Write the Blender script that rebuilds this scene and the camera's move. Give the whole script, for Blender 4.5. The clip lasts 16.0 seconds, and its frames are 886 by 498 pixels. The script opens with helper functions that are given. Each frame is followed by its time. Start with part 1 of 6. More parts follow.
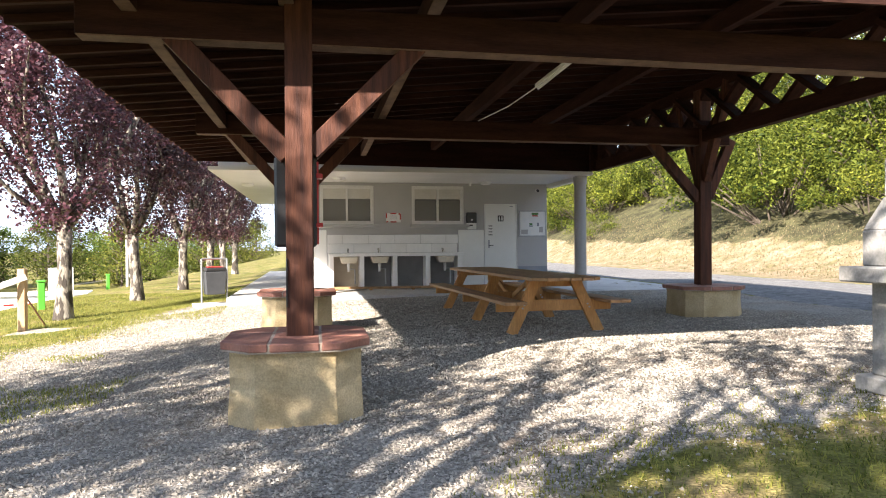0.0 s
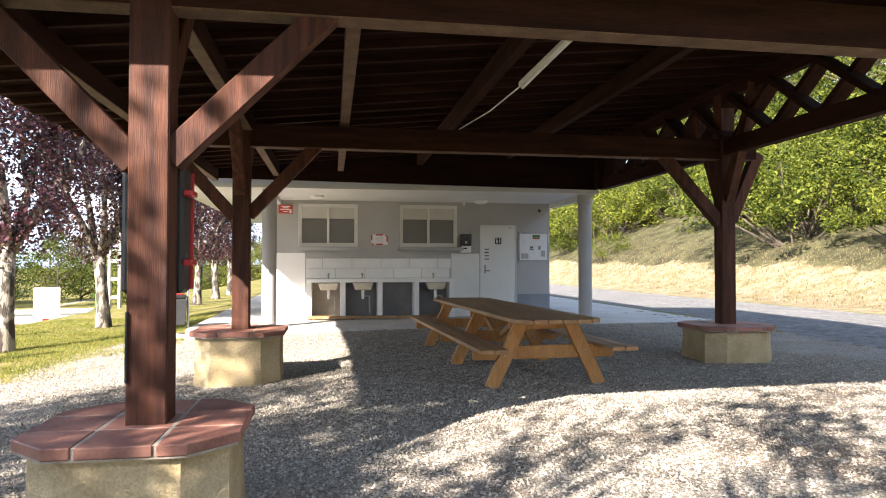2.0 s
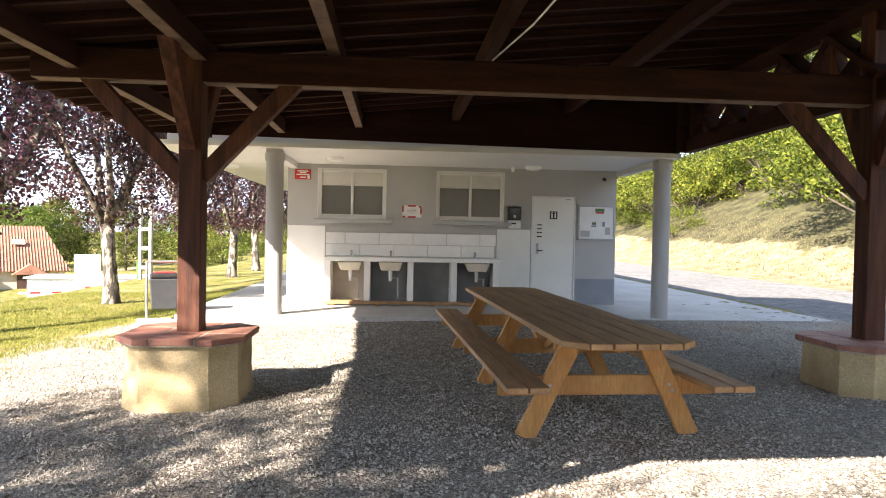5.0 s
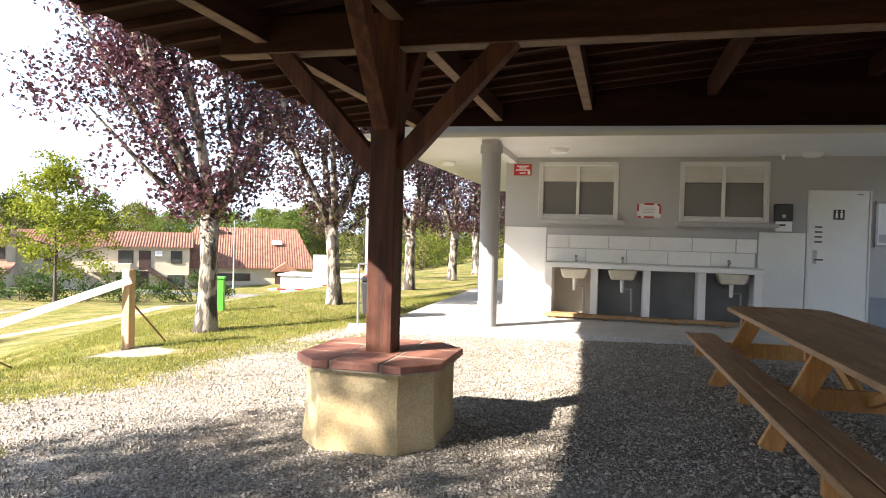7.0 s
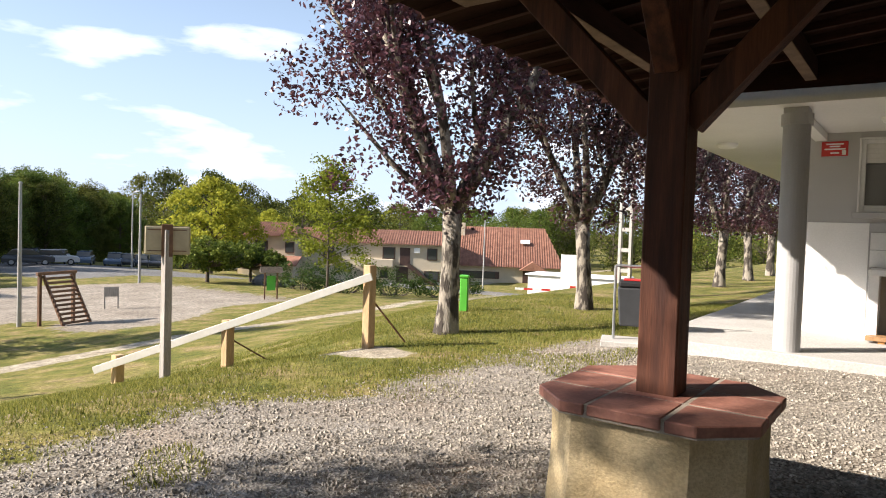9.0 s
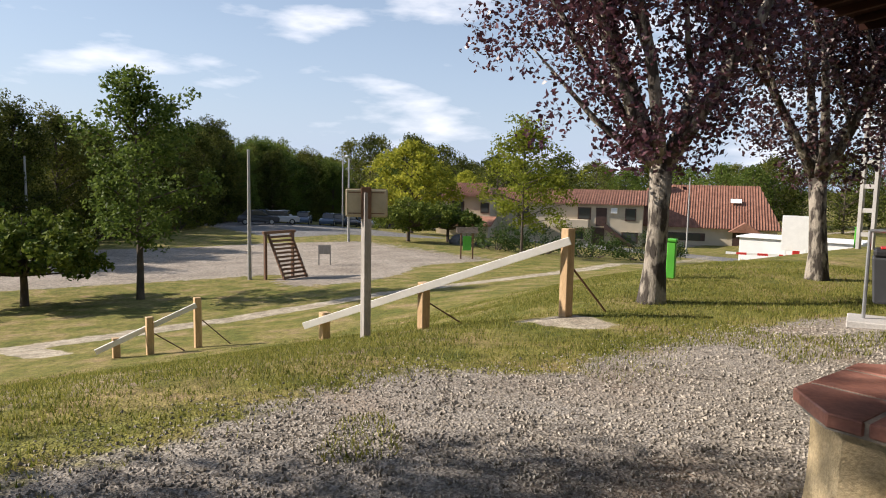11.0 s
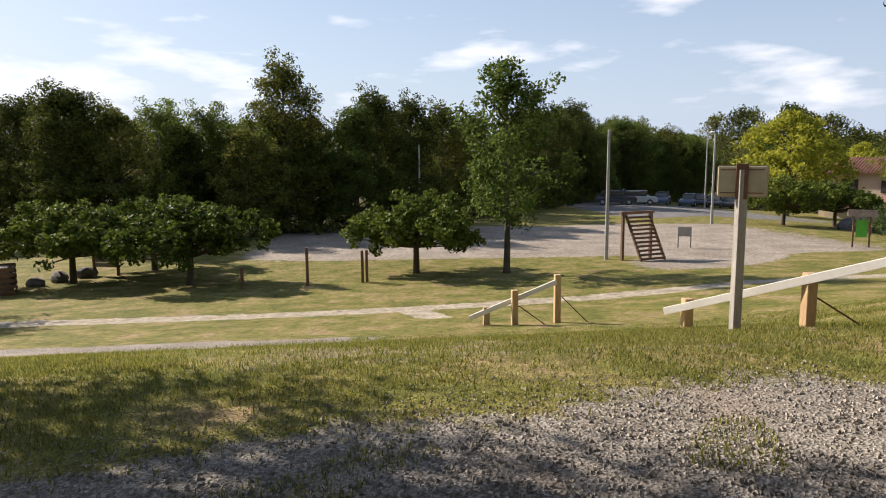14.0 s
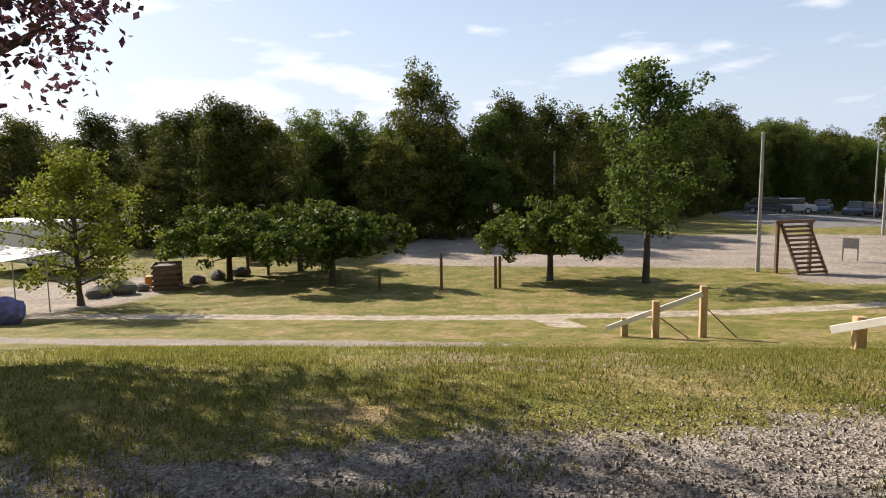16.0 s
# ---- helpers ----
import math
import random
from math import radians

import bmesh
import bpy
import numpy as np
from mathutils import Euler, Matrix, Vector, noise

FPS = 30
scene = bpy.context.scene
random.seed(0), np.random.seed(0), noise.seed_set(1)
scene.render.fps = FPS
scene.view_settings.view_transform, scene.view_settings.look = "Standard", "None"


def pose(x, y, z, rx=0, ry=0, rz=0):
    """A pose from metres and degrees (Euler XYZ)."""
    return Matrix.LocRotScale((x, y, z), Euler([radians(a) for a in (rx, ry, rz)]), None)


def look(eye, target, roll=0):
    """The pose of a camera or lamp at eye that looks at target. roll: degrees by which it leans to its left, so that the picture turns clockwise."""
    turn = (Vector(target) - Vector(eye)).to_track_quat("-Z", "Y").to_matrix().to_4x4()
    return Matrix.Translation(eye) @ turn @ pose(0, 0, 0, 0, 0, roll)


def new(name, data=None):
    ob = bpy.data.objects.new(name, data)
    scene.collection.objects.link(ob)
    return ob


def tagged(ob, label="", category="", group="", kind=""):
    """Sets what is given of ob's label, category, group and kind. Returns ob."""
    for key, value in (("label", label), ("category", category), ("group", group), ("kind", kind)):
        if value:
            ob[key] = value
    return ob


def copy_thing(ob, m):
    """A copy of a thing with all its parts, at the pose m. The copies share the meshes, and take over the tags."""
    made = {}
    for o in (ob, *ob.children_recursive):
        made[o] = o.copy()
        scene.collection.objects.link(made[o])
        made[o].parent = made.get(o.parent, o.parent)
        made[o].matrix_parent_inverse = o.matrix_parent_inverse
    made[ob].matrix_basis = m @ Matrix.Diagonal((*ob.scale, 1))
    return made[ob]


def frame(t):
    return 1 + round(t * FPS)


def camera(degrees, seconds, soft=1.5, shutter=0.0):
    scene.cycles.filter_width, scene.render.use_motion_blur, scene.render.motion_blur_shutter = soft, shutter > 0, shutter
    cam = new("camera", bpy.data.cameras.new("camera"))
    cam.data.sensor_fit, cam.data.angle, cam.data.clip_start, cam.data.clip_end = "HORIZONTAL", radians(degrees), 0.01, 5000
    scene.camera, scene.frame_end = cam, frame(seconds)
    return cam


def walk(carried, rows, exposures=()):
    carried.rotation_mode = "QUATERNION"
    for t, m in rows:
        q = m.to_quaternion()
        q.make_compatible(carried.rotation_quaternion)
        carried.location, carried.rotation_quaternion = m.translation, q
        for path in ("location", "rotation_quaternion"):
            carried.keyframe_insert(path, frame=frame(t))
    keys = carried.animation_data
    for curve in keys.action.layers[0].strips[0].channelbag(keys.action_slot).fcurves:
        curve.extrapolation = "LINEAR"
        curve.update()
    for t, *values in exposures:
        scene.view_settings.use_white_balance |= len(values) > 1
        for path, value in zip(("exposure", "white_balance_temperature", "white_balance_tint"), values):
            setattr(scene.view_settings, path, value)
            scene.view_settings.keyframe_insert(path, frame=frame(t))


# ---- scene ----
cam = camera(67.3, 16.0, soft=1.05)
PATH = [
    (0, (0.673, 0.672, 1.188), (1.043, 2.637, 1.18), -0.4),
    (0.5, (0.904, 1.017, 1.245), (1.224, 2.991, 1.252), -0.3),
    (1, (1.063, 1.386, 1.278), (1.39, 3.359, 1.305), 0.1),
    (1.5, (1.299, 1.723, 1.316), (1.647, 3.692, 1.35), -0.2),
    (2, (1.471, 2.084, 1.349), (1.799, 4.056, 1.395), 0.0),
    (2.5, (1.601, 2.498, 1.352), (1.904, 4.475, 1.393), 0.2),
    (3, (1.75, 2.854, 1.389), (2.038, 4.833, 1.406), 0.0),
    (5.5, (2.216, 4.67, 1.489), (2.283, 6.669, 1.44), 1.3),
    (6, (2.184, 4.99, 1.501), (2.123, 6.988, 1.449), 1.2),
    (6.5, (2.191, 5.401, 1.466), (1.89, 7.378, 1.437), 1.0),
    (7, (2.045, 5.809, 1.446), (1.537, 7.743, 1.4), 1.5),
    (7.5, (1.927, 6.125, 1.461), (1.273, 8.015, 1.43), 1.3),
    (8, (1.854, 6.44, 1.445), (0.931, 8.215, 1.427), 1.0),
    (8.5, (1.72, 6.674, 1.412), (0.624, 8.346, 1.36), 1.2),
    (8.7, (1.604, 6.838, 1.384), (0.478, 8.49, 1.326), 1.5),
    (11, (1.074, 7.350, 1.388), (-0.500, 8.566, 1.186), 1.1),
    (11.5, (1.016, 7.407, 1.392), (-0.668, 8.460, 1.156), 0.7),
    (12, (0.949, 7.439, 1.382), (-0.820, 8.335, 1.120), 0.9),
    (12.5, (0.907, 7.443, 1.380), (-0.931, 8.179, 1.097), 0.9),
    (13, (0.852, 7.448, 1.370), (-1.045, 8.019, 1.091), 0.8),
    (13.5, (0.892, 7.377, 1.369), (-1.047, 7.788, 1.102), 0.3),
    (14, (0.889, 7.340, 1.372), (-1.076, 7.603, 1.106), -0.5),
    (14.5, (0.800, 7.352, 1.342), (-1.179, 7.464, 1.079), 0.3),
    (15, (0.816, 7.315, 1.349), (-1.166, 7.327, 1.084), -0.1),
    (15.5, (0.798, 7.298, 1.340), (-1.185, 7.246, 1.083), 0.2),
    (16, (0.752, 7.298, 1.329), (-1.229, 7.166, 1.088), -0.8),
]
EXPOSURES = [(0.0, 2.2, 6550, 14.5), (3.0, 2.42, 6600, 15), (5.5, 2.6, 6750, 15.5), (7.0, 2.3, 6550, 14), (8.0, 1.8, 6450, 13), (8.5, 1.5, 6550, 13.5), (11.0, 0.7, 6600, 15), (13.5, 0.72, 6750, 16), (16.0, 0.82, 6900, 17)]
walk(cam, [(t, look(eye, target, roll)) for t, eye, target, roll in PATH], EXPOSURES)
SUN_AZ, SUN_EL = 226.0, 31.0          # direction towards the sun: degrees from +x, above the horizon

# ---------------- world and sun ----------------
world = bpy.data.worlds.new("world")
scene.world = world
world.use_nodes = True
wn, wl = world.node_tree.nodes, world.node_tree.links
wn.clear()
sky = wn.new("ShaderNodeTexSky")
sky.sky_type, sky.sun_disc = "NISHITA", False
sky.sun_elevation, sky.sun_rotation = radians(SUN_EL), radians(90 - SUN_AZ)
sky.air_density, sky.dust_density, sky.ozone_density = 1.2, 0.5, 1.2
tc = wn.new("ShaderNodeTexCoord")
mp = wn.new("ShaderNodeMapping")
mp.inputs["Scale"].default_value = (2.6, 2.6, 10.0)
mp.inputs["Location"].default_value = (0.35, 0.1, 0.2)
cl = wn.new("ShaderNodeTexNoise")
cl.inputs["Scale"].default_value, cl.inputs["Detail"].default_value = 2.2, 6.0
ramp = wn.new("ShaderNodeValToRGB")
ramp.color_ramp.elements[0].position, ramp.color_ramp.elements[1].position = 0.555, 0.82
mix = wn.new("ShaderNodeMix")
mix.data_type = "RGBA"
mix.inputs["B"].default_value = (11.0, 11.2, 11.6, 1)
bg = wn.new("ShaderNodeBackground")
bg.inputs["Strength"].default_value = 0.072
wo = wn.new("ShaderNodeOutputWorld")
wl.new(tc.outputs["Generated"], mp.inputs["Vector"])
wl.new(mp.outputs["Vector"], cl.inputs["Vector"])
wl.new(cl.outputs["Fac"], ramp.inputs["Fac"])
wl.new(ramp.outputs["Color"], mix.inputs["Factor"])
# pale summer haze towards the horizon
sxyz = wn.new("ShaderNodeSeparateXYZ")
hz = wn.new("ShaderNodeValToRGB")
for pos, v in ((0.0, 0.88), (0.10, 0.62), (0.30, 0.32), (0.8, 0.08)):
    e = hz.color_ramp.elements[0] if pos == 0.0 else hz.color_ramp.elements.new(pos)
    e.color = (v, v, v, 1)
hz.color_ramp.elements[-1].color = (0.05, 0.05, 0.05, 1)
hmix = wn.new("ShaderNodeMix")
hmix.data_type = "RGBA"
hmix.inputs["A"].default_value = (0, 0, 0, 1)
hmix.inputs["B"].default_value = (4.6, 6.0, 8.2, 1)
wl.new(tc.outputs["Generated"], sxyz.inputs["Vector"])
wl.new(sxyz.outputs["Z"], hz.inputs["Fac"])
wl.new(hz.outputs["Color"], hmix.inputs["Factor"])
wl.new(sky.outputs["Color"], hmix.inputs["A"])
wl.new(hmix.outputs["Result"], mix.inputs["A"])
wl.new(mix.outputs["Result"], bg.inputs["Color"])
wl.new(bg.outputs["Background"], wo.inputs["Surface"])
sun_data = bpy.data.lights.new("sun", "SUN")
sun_data.energy, sun_data.angle, sun_data.color = 5.0, radians(0.55), (1.0, 0.93, 0.82)
sun = new("sun", sun_data)
sd = Vector((math.cos(radians(SUN_AZ)) * math.cos(radians(SUN_EL)), math.sin(radians(SUN_AZ)) * math.cos(radians(SUN_EL)), math.sin(radians(SUN_EL))))
sun.matrix_basis = look(sd * 60, (0, 0, 0))


# ---------------- materials ----------------
def mat(name, c1, c2=None, rough=0.8, scale=6.0, grain=60.0, bump=0.15, dist=0.01, metal=0.0, stretch=(1, 1, 1), island=0.0, rnd=0.0, spec=0.5, hard=False):
    """A surface of two blended tones with stains, fine grain and relief; stretch runs the grain along a direction."""
    m = bpy.data.materials.new(name)
    m.use_nodes = True
    n, l = m.node_tree.nodes, m.node_tree.links
    b = n["Principled BSDF"]
    b.inputs["Roughness"].default_value, b.inputs["Metallic"].default_value = rough, metal
    b.inputs["Specular IOR Level"].default_value = spec
    t = n.new("ShaderNodeTexCoord")
    mp = n.new("ShaderNodeMapping")
    mp.inputs["Scale"].default_value = stretch
    l.new(t.outputs["Object"], mp.inputs["Vector"])
    big, fine = n.new("ShaderNodeTexNoise"), n.new("ShaderNodeTexNoise")
    big.inputs["Scale"].default_value, big.inputs["Detail"].default_value = scale, 5.0
    fine.inputs["Scale"].default_value, fine.inputs["Detail"].default_value = grain, 4.0
    for k in (big, fine):
        l.new(mp.outputs["Vector"], k.inputs["Vector"])
    c2 = c2 or tuple(v * 0.75 for v in c1)
    r = n.new("ShaderNodeValToRGB")
    r.color_ramp.elements[0].position, r.color_ramp.elements[1].position = (0.47, 0.56) if hard else (0.35, 0.68)
    r.color_ramp.elements[0].color, r.color_ramp.elements[1].color = (*c2, 1), (*c1, 1)
    l.new(big.outputs["Fac"], r.inputs["Fac"])
    out = r.outputs["Color"]
    x = n.new("ShaderNodeMix")
    x.data_type, x.blend_type = "RGBA", "MULTIPLY"
    x.inputs["Factor"].default_value = 0.12 if bump <= 0.15 else 0.55
    g = n.new("ShaderNodeMapRange")
    g.inputs["From Min"].default_value, g.inputs["From Max"].default_value = 0.3, 0.7
    g.inputs["To Min"].default_value, g.inputs["To Max"].default_value = 0.65, 1.25
    l.new(fine.outputs["Fac"], g.inputs["Value"])
    l.new(out, x.inputs["A"])
    l.new(g.outputs["Result"], x.inputs["B"])
    out = x.outputs["Result"]
    if island or rnd:
        h = n.new("ShaderNodeHueSaturation")
        src = n.new("ShaderNodeNewGeometry").outputs["Random Per Island"] if island else n.new("ShaderNodeObjectInfo").outputs["Random"]
        q = n.new("ShaderNodeMapRange")
        a = island or rnd
        q.inputs["To Min"].default_value, q.inputs["To Max"].default_value = 1 - a, 1 + a
        l.new(src, q.inputs["Value"])
        l.new(q.outputs["Result"], h.inputs["Value"])
        l.new(out, h.inputs["Color"])
        out = h.outputs["Color"]
    l.new(out, b.inputs["Base Color"])
    if bump:
        bp = n.new("ShaderNodeBump")
        bp.inputs["Strength"].default_value, bp.inputs["Distance"].default_value = bump, dist
        l.new(fine.outputs["Fac"], bp.inputs["Height"])
        l.new(bp.outputs["Normal"], b.inputs["Normal"])
    return m


def leaf_mat(name, c1, c2, rough=0.45, glow=0.35, spec=0.5):
    """Leaves: a colour for each leaf between two, light passing through."""
    m = bpy.data.materials.new(name)
    m.use_nodes = True
    n, l = m.node_tree.nodes, m.node_tree.links
    b = n["Principled BSDF"]
    b.inputs["Roughness"].default_value = rough
    b.inputs["Specular IOR Level"].default_value = spec
    geo = n.new("ShaderNodeNewGeometry")
    r = n.new("ShaderNodeValToRGB")
    r.color_ramp.elements[0].color, r.color_ramp.elements[1].color = (*c1, 1), (*c2, 1)
    l.new(geo.outputs["Random Per Island"], r.inputs["Fac"])
    info, hs = n.new("ShaderNodeObjectInfo"), n.new("ShaderNodeHueSaturation")
    for key, lo, hi in (("Value", 0.68, 1.32), ("Hue", 0.515, 0.485)):
        q = n.new("ShaderNodeMapRange")
        q.inputs["To Min"].default_value, q.inputs["To Max"].default_value = lo, hi
        l.new(info.outputs["Random"], q.inputs["Value"])
        l.new(q.outputs["Result"], hs.inputs[key])
    l.new(r.outputs["Color"], hs.inputs["Color"])
    r = hs
    l.new(r.outputs["Color"], b.inputs["Base Color"])
    tr = n.new("ShaderNodeBsdfTranslucent")
    l.new(r.outputs["Color"], tr.inputs["Color"])
    mx = n.new("ShaderNodeMixShader")
    mx.inputs["Fac"].default_value = glow
    l.new(b.outputs["BSDF"], mx.inputs[1])
    l.new(tr.outputs["BSDF"], mx.inputs[2])
    l.new(mx.outputs["Shader"], n["Material Output"].inputs["Surface"])
    return m


def ground_mat():
    """One ground: lawn, gravel, pale path and worn earth by the layout stored on the sheet."""
    m = bpy.data.materials.new("ground")
    m.use_nodes = True
    n, l = m.node_tree.nodes, m.node_tree.links
    b = n["Principled BSDF"]
    b.inputs["Roughness"].default_value = 0.95
    b.inputs["Specular IOR Level"].default_value = 0.15
    t = n.new("ShaderNodeTexCoord")

    def noise_at(scale, detail=5.0):
        k = n.new("ShaderNodeTexNoise")
        k.inputs["Scale"].default_value, k.inputs["Detail"].default_value = scale, detail
        l.new(t.outputs["Object"], k.inputs["Vector"])
        return k.outputs["Fac"]

    def ramp_of(fac, stops):
        r = n.new("ShaderNodeValToRGB")
        for _ in range(len(stops) - 2):
            r.color_ramp.elements.new(0.5)
        for e, (p, c) in zip(r.color_ramp.elements, stops):
            e.position, e.color = p, (*c, 1)
        l.new(fac, r.inputs["Fac"])
        return r.outputs["Color"]

    def blend(fac, a, c):
        x = n.new("ShaderNodeMix")
        x.data_type = "RGBA"
        l.new(fac, x.inputs["Factor"])
        l.new(a, x.inputs["A"])
        l.new(c, x.inputs["B"])
        return x.outputs["Result"]

    def layer(name):
        a = n.new("ShaderNodeAttribute")
        a.attribute_name = name
        s = n.new("ShaderNodeMath")
        s.operation = "ADD"
        k = n.new("ShaderNodeMath")
        k.operation = "MULTIPLY_ADD"
        k.inputs[1].default_value, k.inputs[2].default_value = 1.1, -0.55
        l.new(noise_at(3.0, 8.0), k.inputs[0])
        l.new(a.outputs["Fac"], s.inputs[0])
        l.new(k.outputs[0], s.inputs[1])
        q = n.new("ShaderNodeMapRange")
        q.inputs["From Min"].default_value, q.inputs["From Max"].default_value = 0.4, 0.6
        l.new(s.outputs[0], q.inputs["Value"])
        return q.outputs["Result"]

    lawn = ramp_of(noise_at(1.3, 8.0), [(0.3, (0.098, 0.112, 0.023)), (0.48, (0.168, 0.157, 0.040)), (0.6, (0.230, 0.190, 0.070)), (0.72, (0.29, 0.21, 0.115))])
    vor = n.new("ShaderNodeTexVoronoi")
    vor.inputs["Scale"].default_value = 52.0
    l.new(t.outputs["Object"], vor.inputs["Vector"])
    sep = n.new("ShaderNodeSeparateColor")
    l.new(vor.outputs["Color"], sep.inputs["Color"])
    grav = ramp_of(sep.outputs[0], [(0.0, (0.12, 0.102, 0.082)), (0.5, (0.235, 0.208, 0.172)), (1.0, (0.37, 0.338, 0.29))])
    dust = ramp_of(noise_at(0.7, 6.0), [(0.35, (0.30, 0.28, 0.25)), (0.5, (0.33, 0.295, 0.25)), (0.65, (0.27, 0.20, 0.14))])
    mx = n.new("ShaderNodeMix")
    mx.data_type = "RGBA"
    soil = n.new("ShaderNodeMapRange")
    soil.inputs["From Min"].default_value, soil.inputs["From Max"].default_value = 0.42, 0.68
    soil.inputs["To Min"].default_value, soil.inputs["To Max"].default_value = 0.1, 0.85
    l.new(noise_at(0.9, 9.0), soil.inputs["Value"])
    l.new(soil.outputs["Result"], mx.inputs["Factor"])
    l.new(grav, mx.inputs["A"])
    l.new(dust, mx.inputs["B"])
    grav = mx.outputs["Result"]
    pale = ramp_of(noise_at(2.0, 8.0), [(0.3, (0.29, 0.245, 0.18)), (0.7, (0.46, 0.405, 0.315))])
    earth = ramp_of(noise_at(0.6, 8.0), [(0.3, (0.24, 0.205, 0.165)), (0.7, (0.36, 0.315, 0.26))])
    straw = ramp_of(noise_at(1.8, 8.0), [(0.3, (0.14, 0.125, 0.055)), (0.5, (0.23, 0.18, 0.11)), (0.7, (0.31, 0.245, 0.17))])
    tar = ramp_of(noise_at(1.2, 8.0), [(0.3, (0.15, 0.148, 0.145)), (0.7, (0.21, 0.205, 0.2))])
    col = blend(layer("straw"), lawn, straw)
    # leaf litter, darkened for the shade beneath scrub and wood
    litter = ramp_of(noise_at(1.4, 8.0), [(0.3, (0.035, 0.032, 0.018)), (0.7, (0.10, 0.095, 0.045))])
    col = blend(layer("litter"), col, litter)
    col = blend(layer("earth"), col, earth)
    col = blend(layer("tar"), col, tar)
    col = blend(layer("pale"), col, pale)
    mid = n.new("ShaderNodeMix")
    mid.data_type, mid.blend_type = "RGBA", "MULTIPLY"
    mid.inputs["Factor"].default_value = 1.0
    q2 = n.new("ShaderNodeMapRange")
    q2.inputs["From Min"].default_value, q2.inputs["From Max"].default_value = 0.32, 0.68
    q2.inputs["To Min"].default_value, q2.inputs["To Max"].default_value = 0.68, 1.3
    l.new(noise_at(7.0, 12.0), q2.inputs["Value"])
    l.new(col, mid.inputs["A"])
    l.new(q2.outputs["Result"], mid.inputs["B"])
    col = mid.outputs["Result"]
    col = blend(layer("gravel"), col, grav)
    fine = n.new("ShaderNodeMix")
    fine.data_type, fine.blend_type = "RGBA", "MULTIPLY"
    fine.inputs["Factor"].default_value = 0.9
    q = n.new("ShaderNodeMapRange")
    q.inputs["From Min"].default_value, q.inputs["From Max"].default_value = 0.3, 0.7
    q.inputs["To Min"].default_value, q.inputs["To Max"].default_value = 0.5, 1.42
    l.new(noise_at(42.0, 5.0), q.inputs["Value"])
    l.new(col, fine.inputs["A"])
    l.new(q.outputs["Result"], fine.inputs["B"])
    l.new(fine.outputs["Result"], b.inputs["Base Color"])
    bp = n.new("ShaderNodeBump")
    bp.inputs["Strength"].default_value, bp.inputs["Distance"].default_value = 0.6, 0.02
    l.new(vor.outputs["Distance"], bp.inputs["Height"])
    l.new(bp.outputs["Normal"], b.inputs["Normal"])
    return m


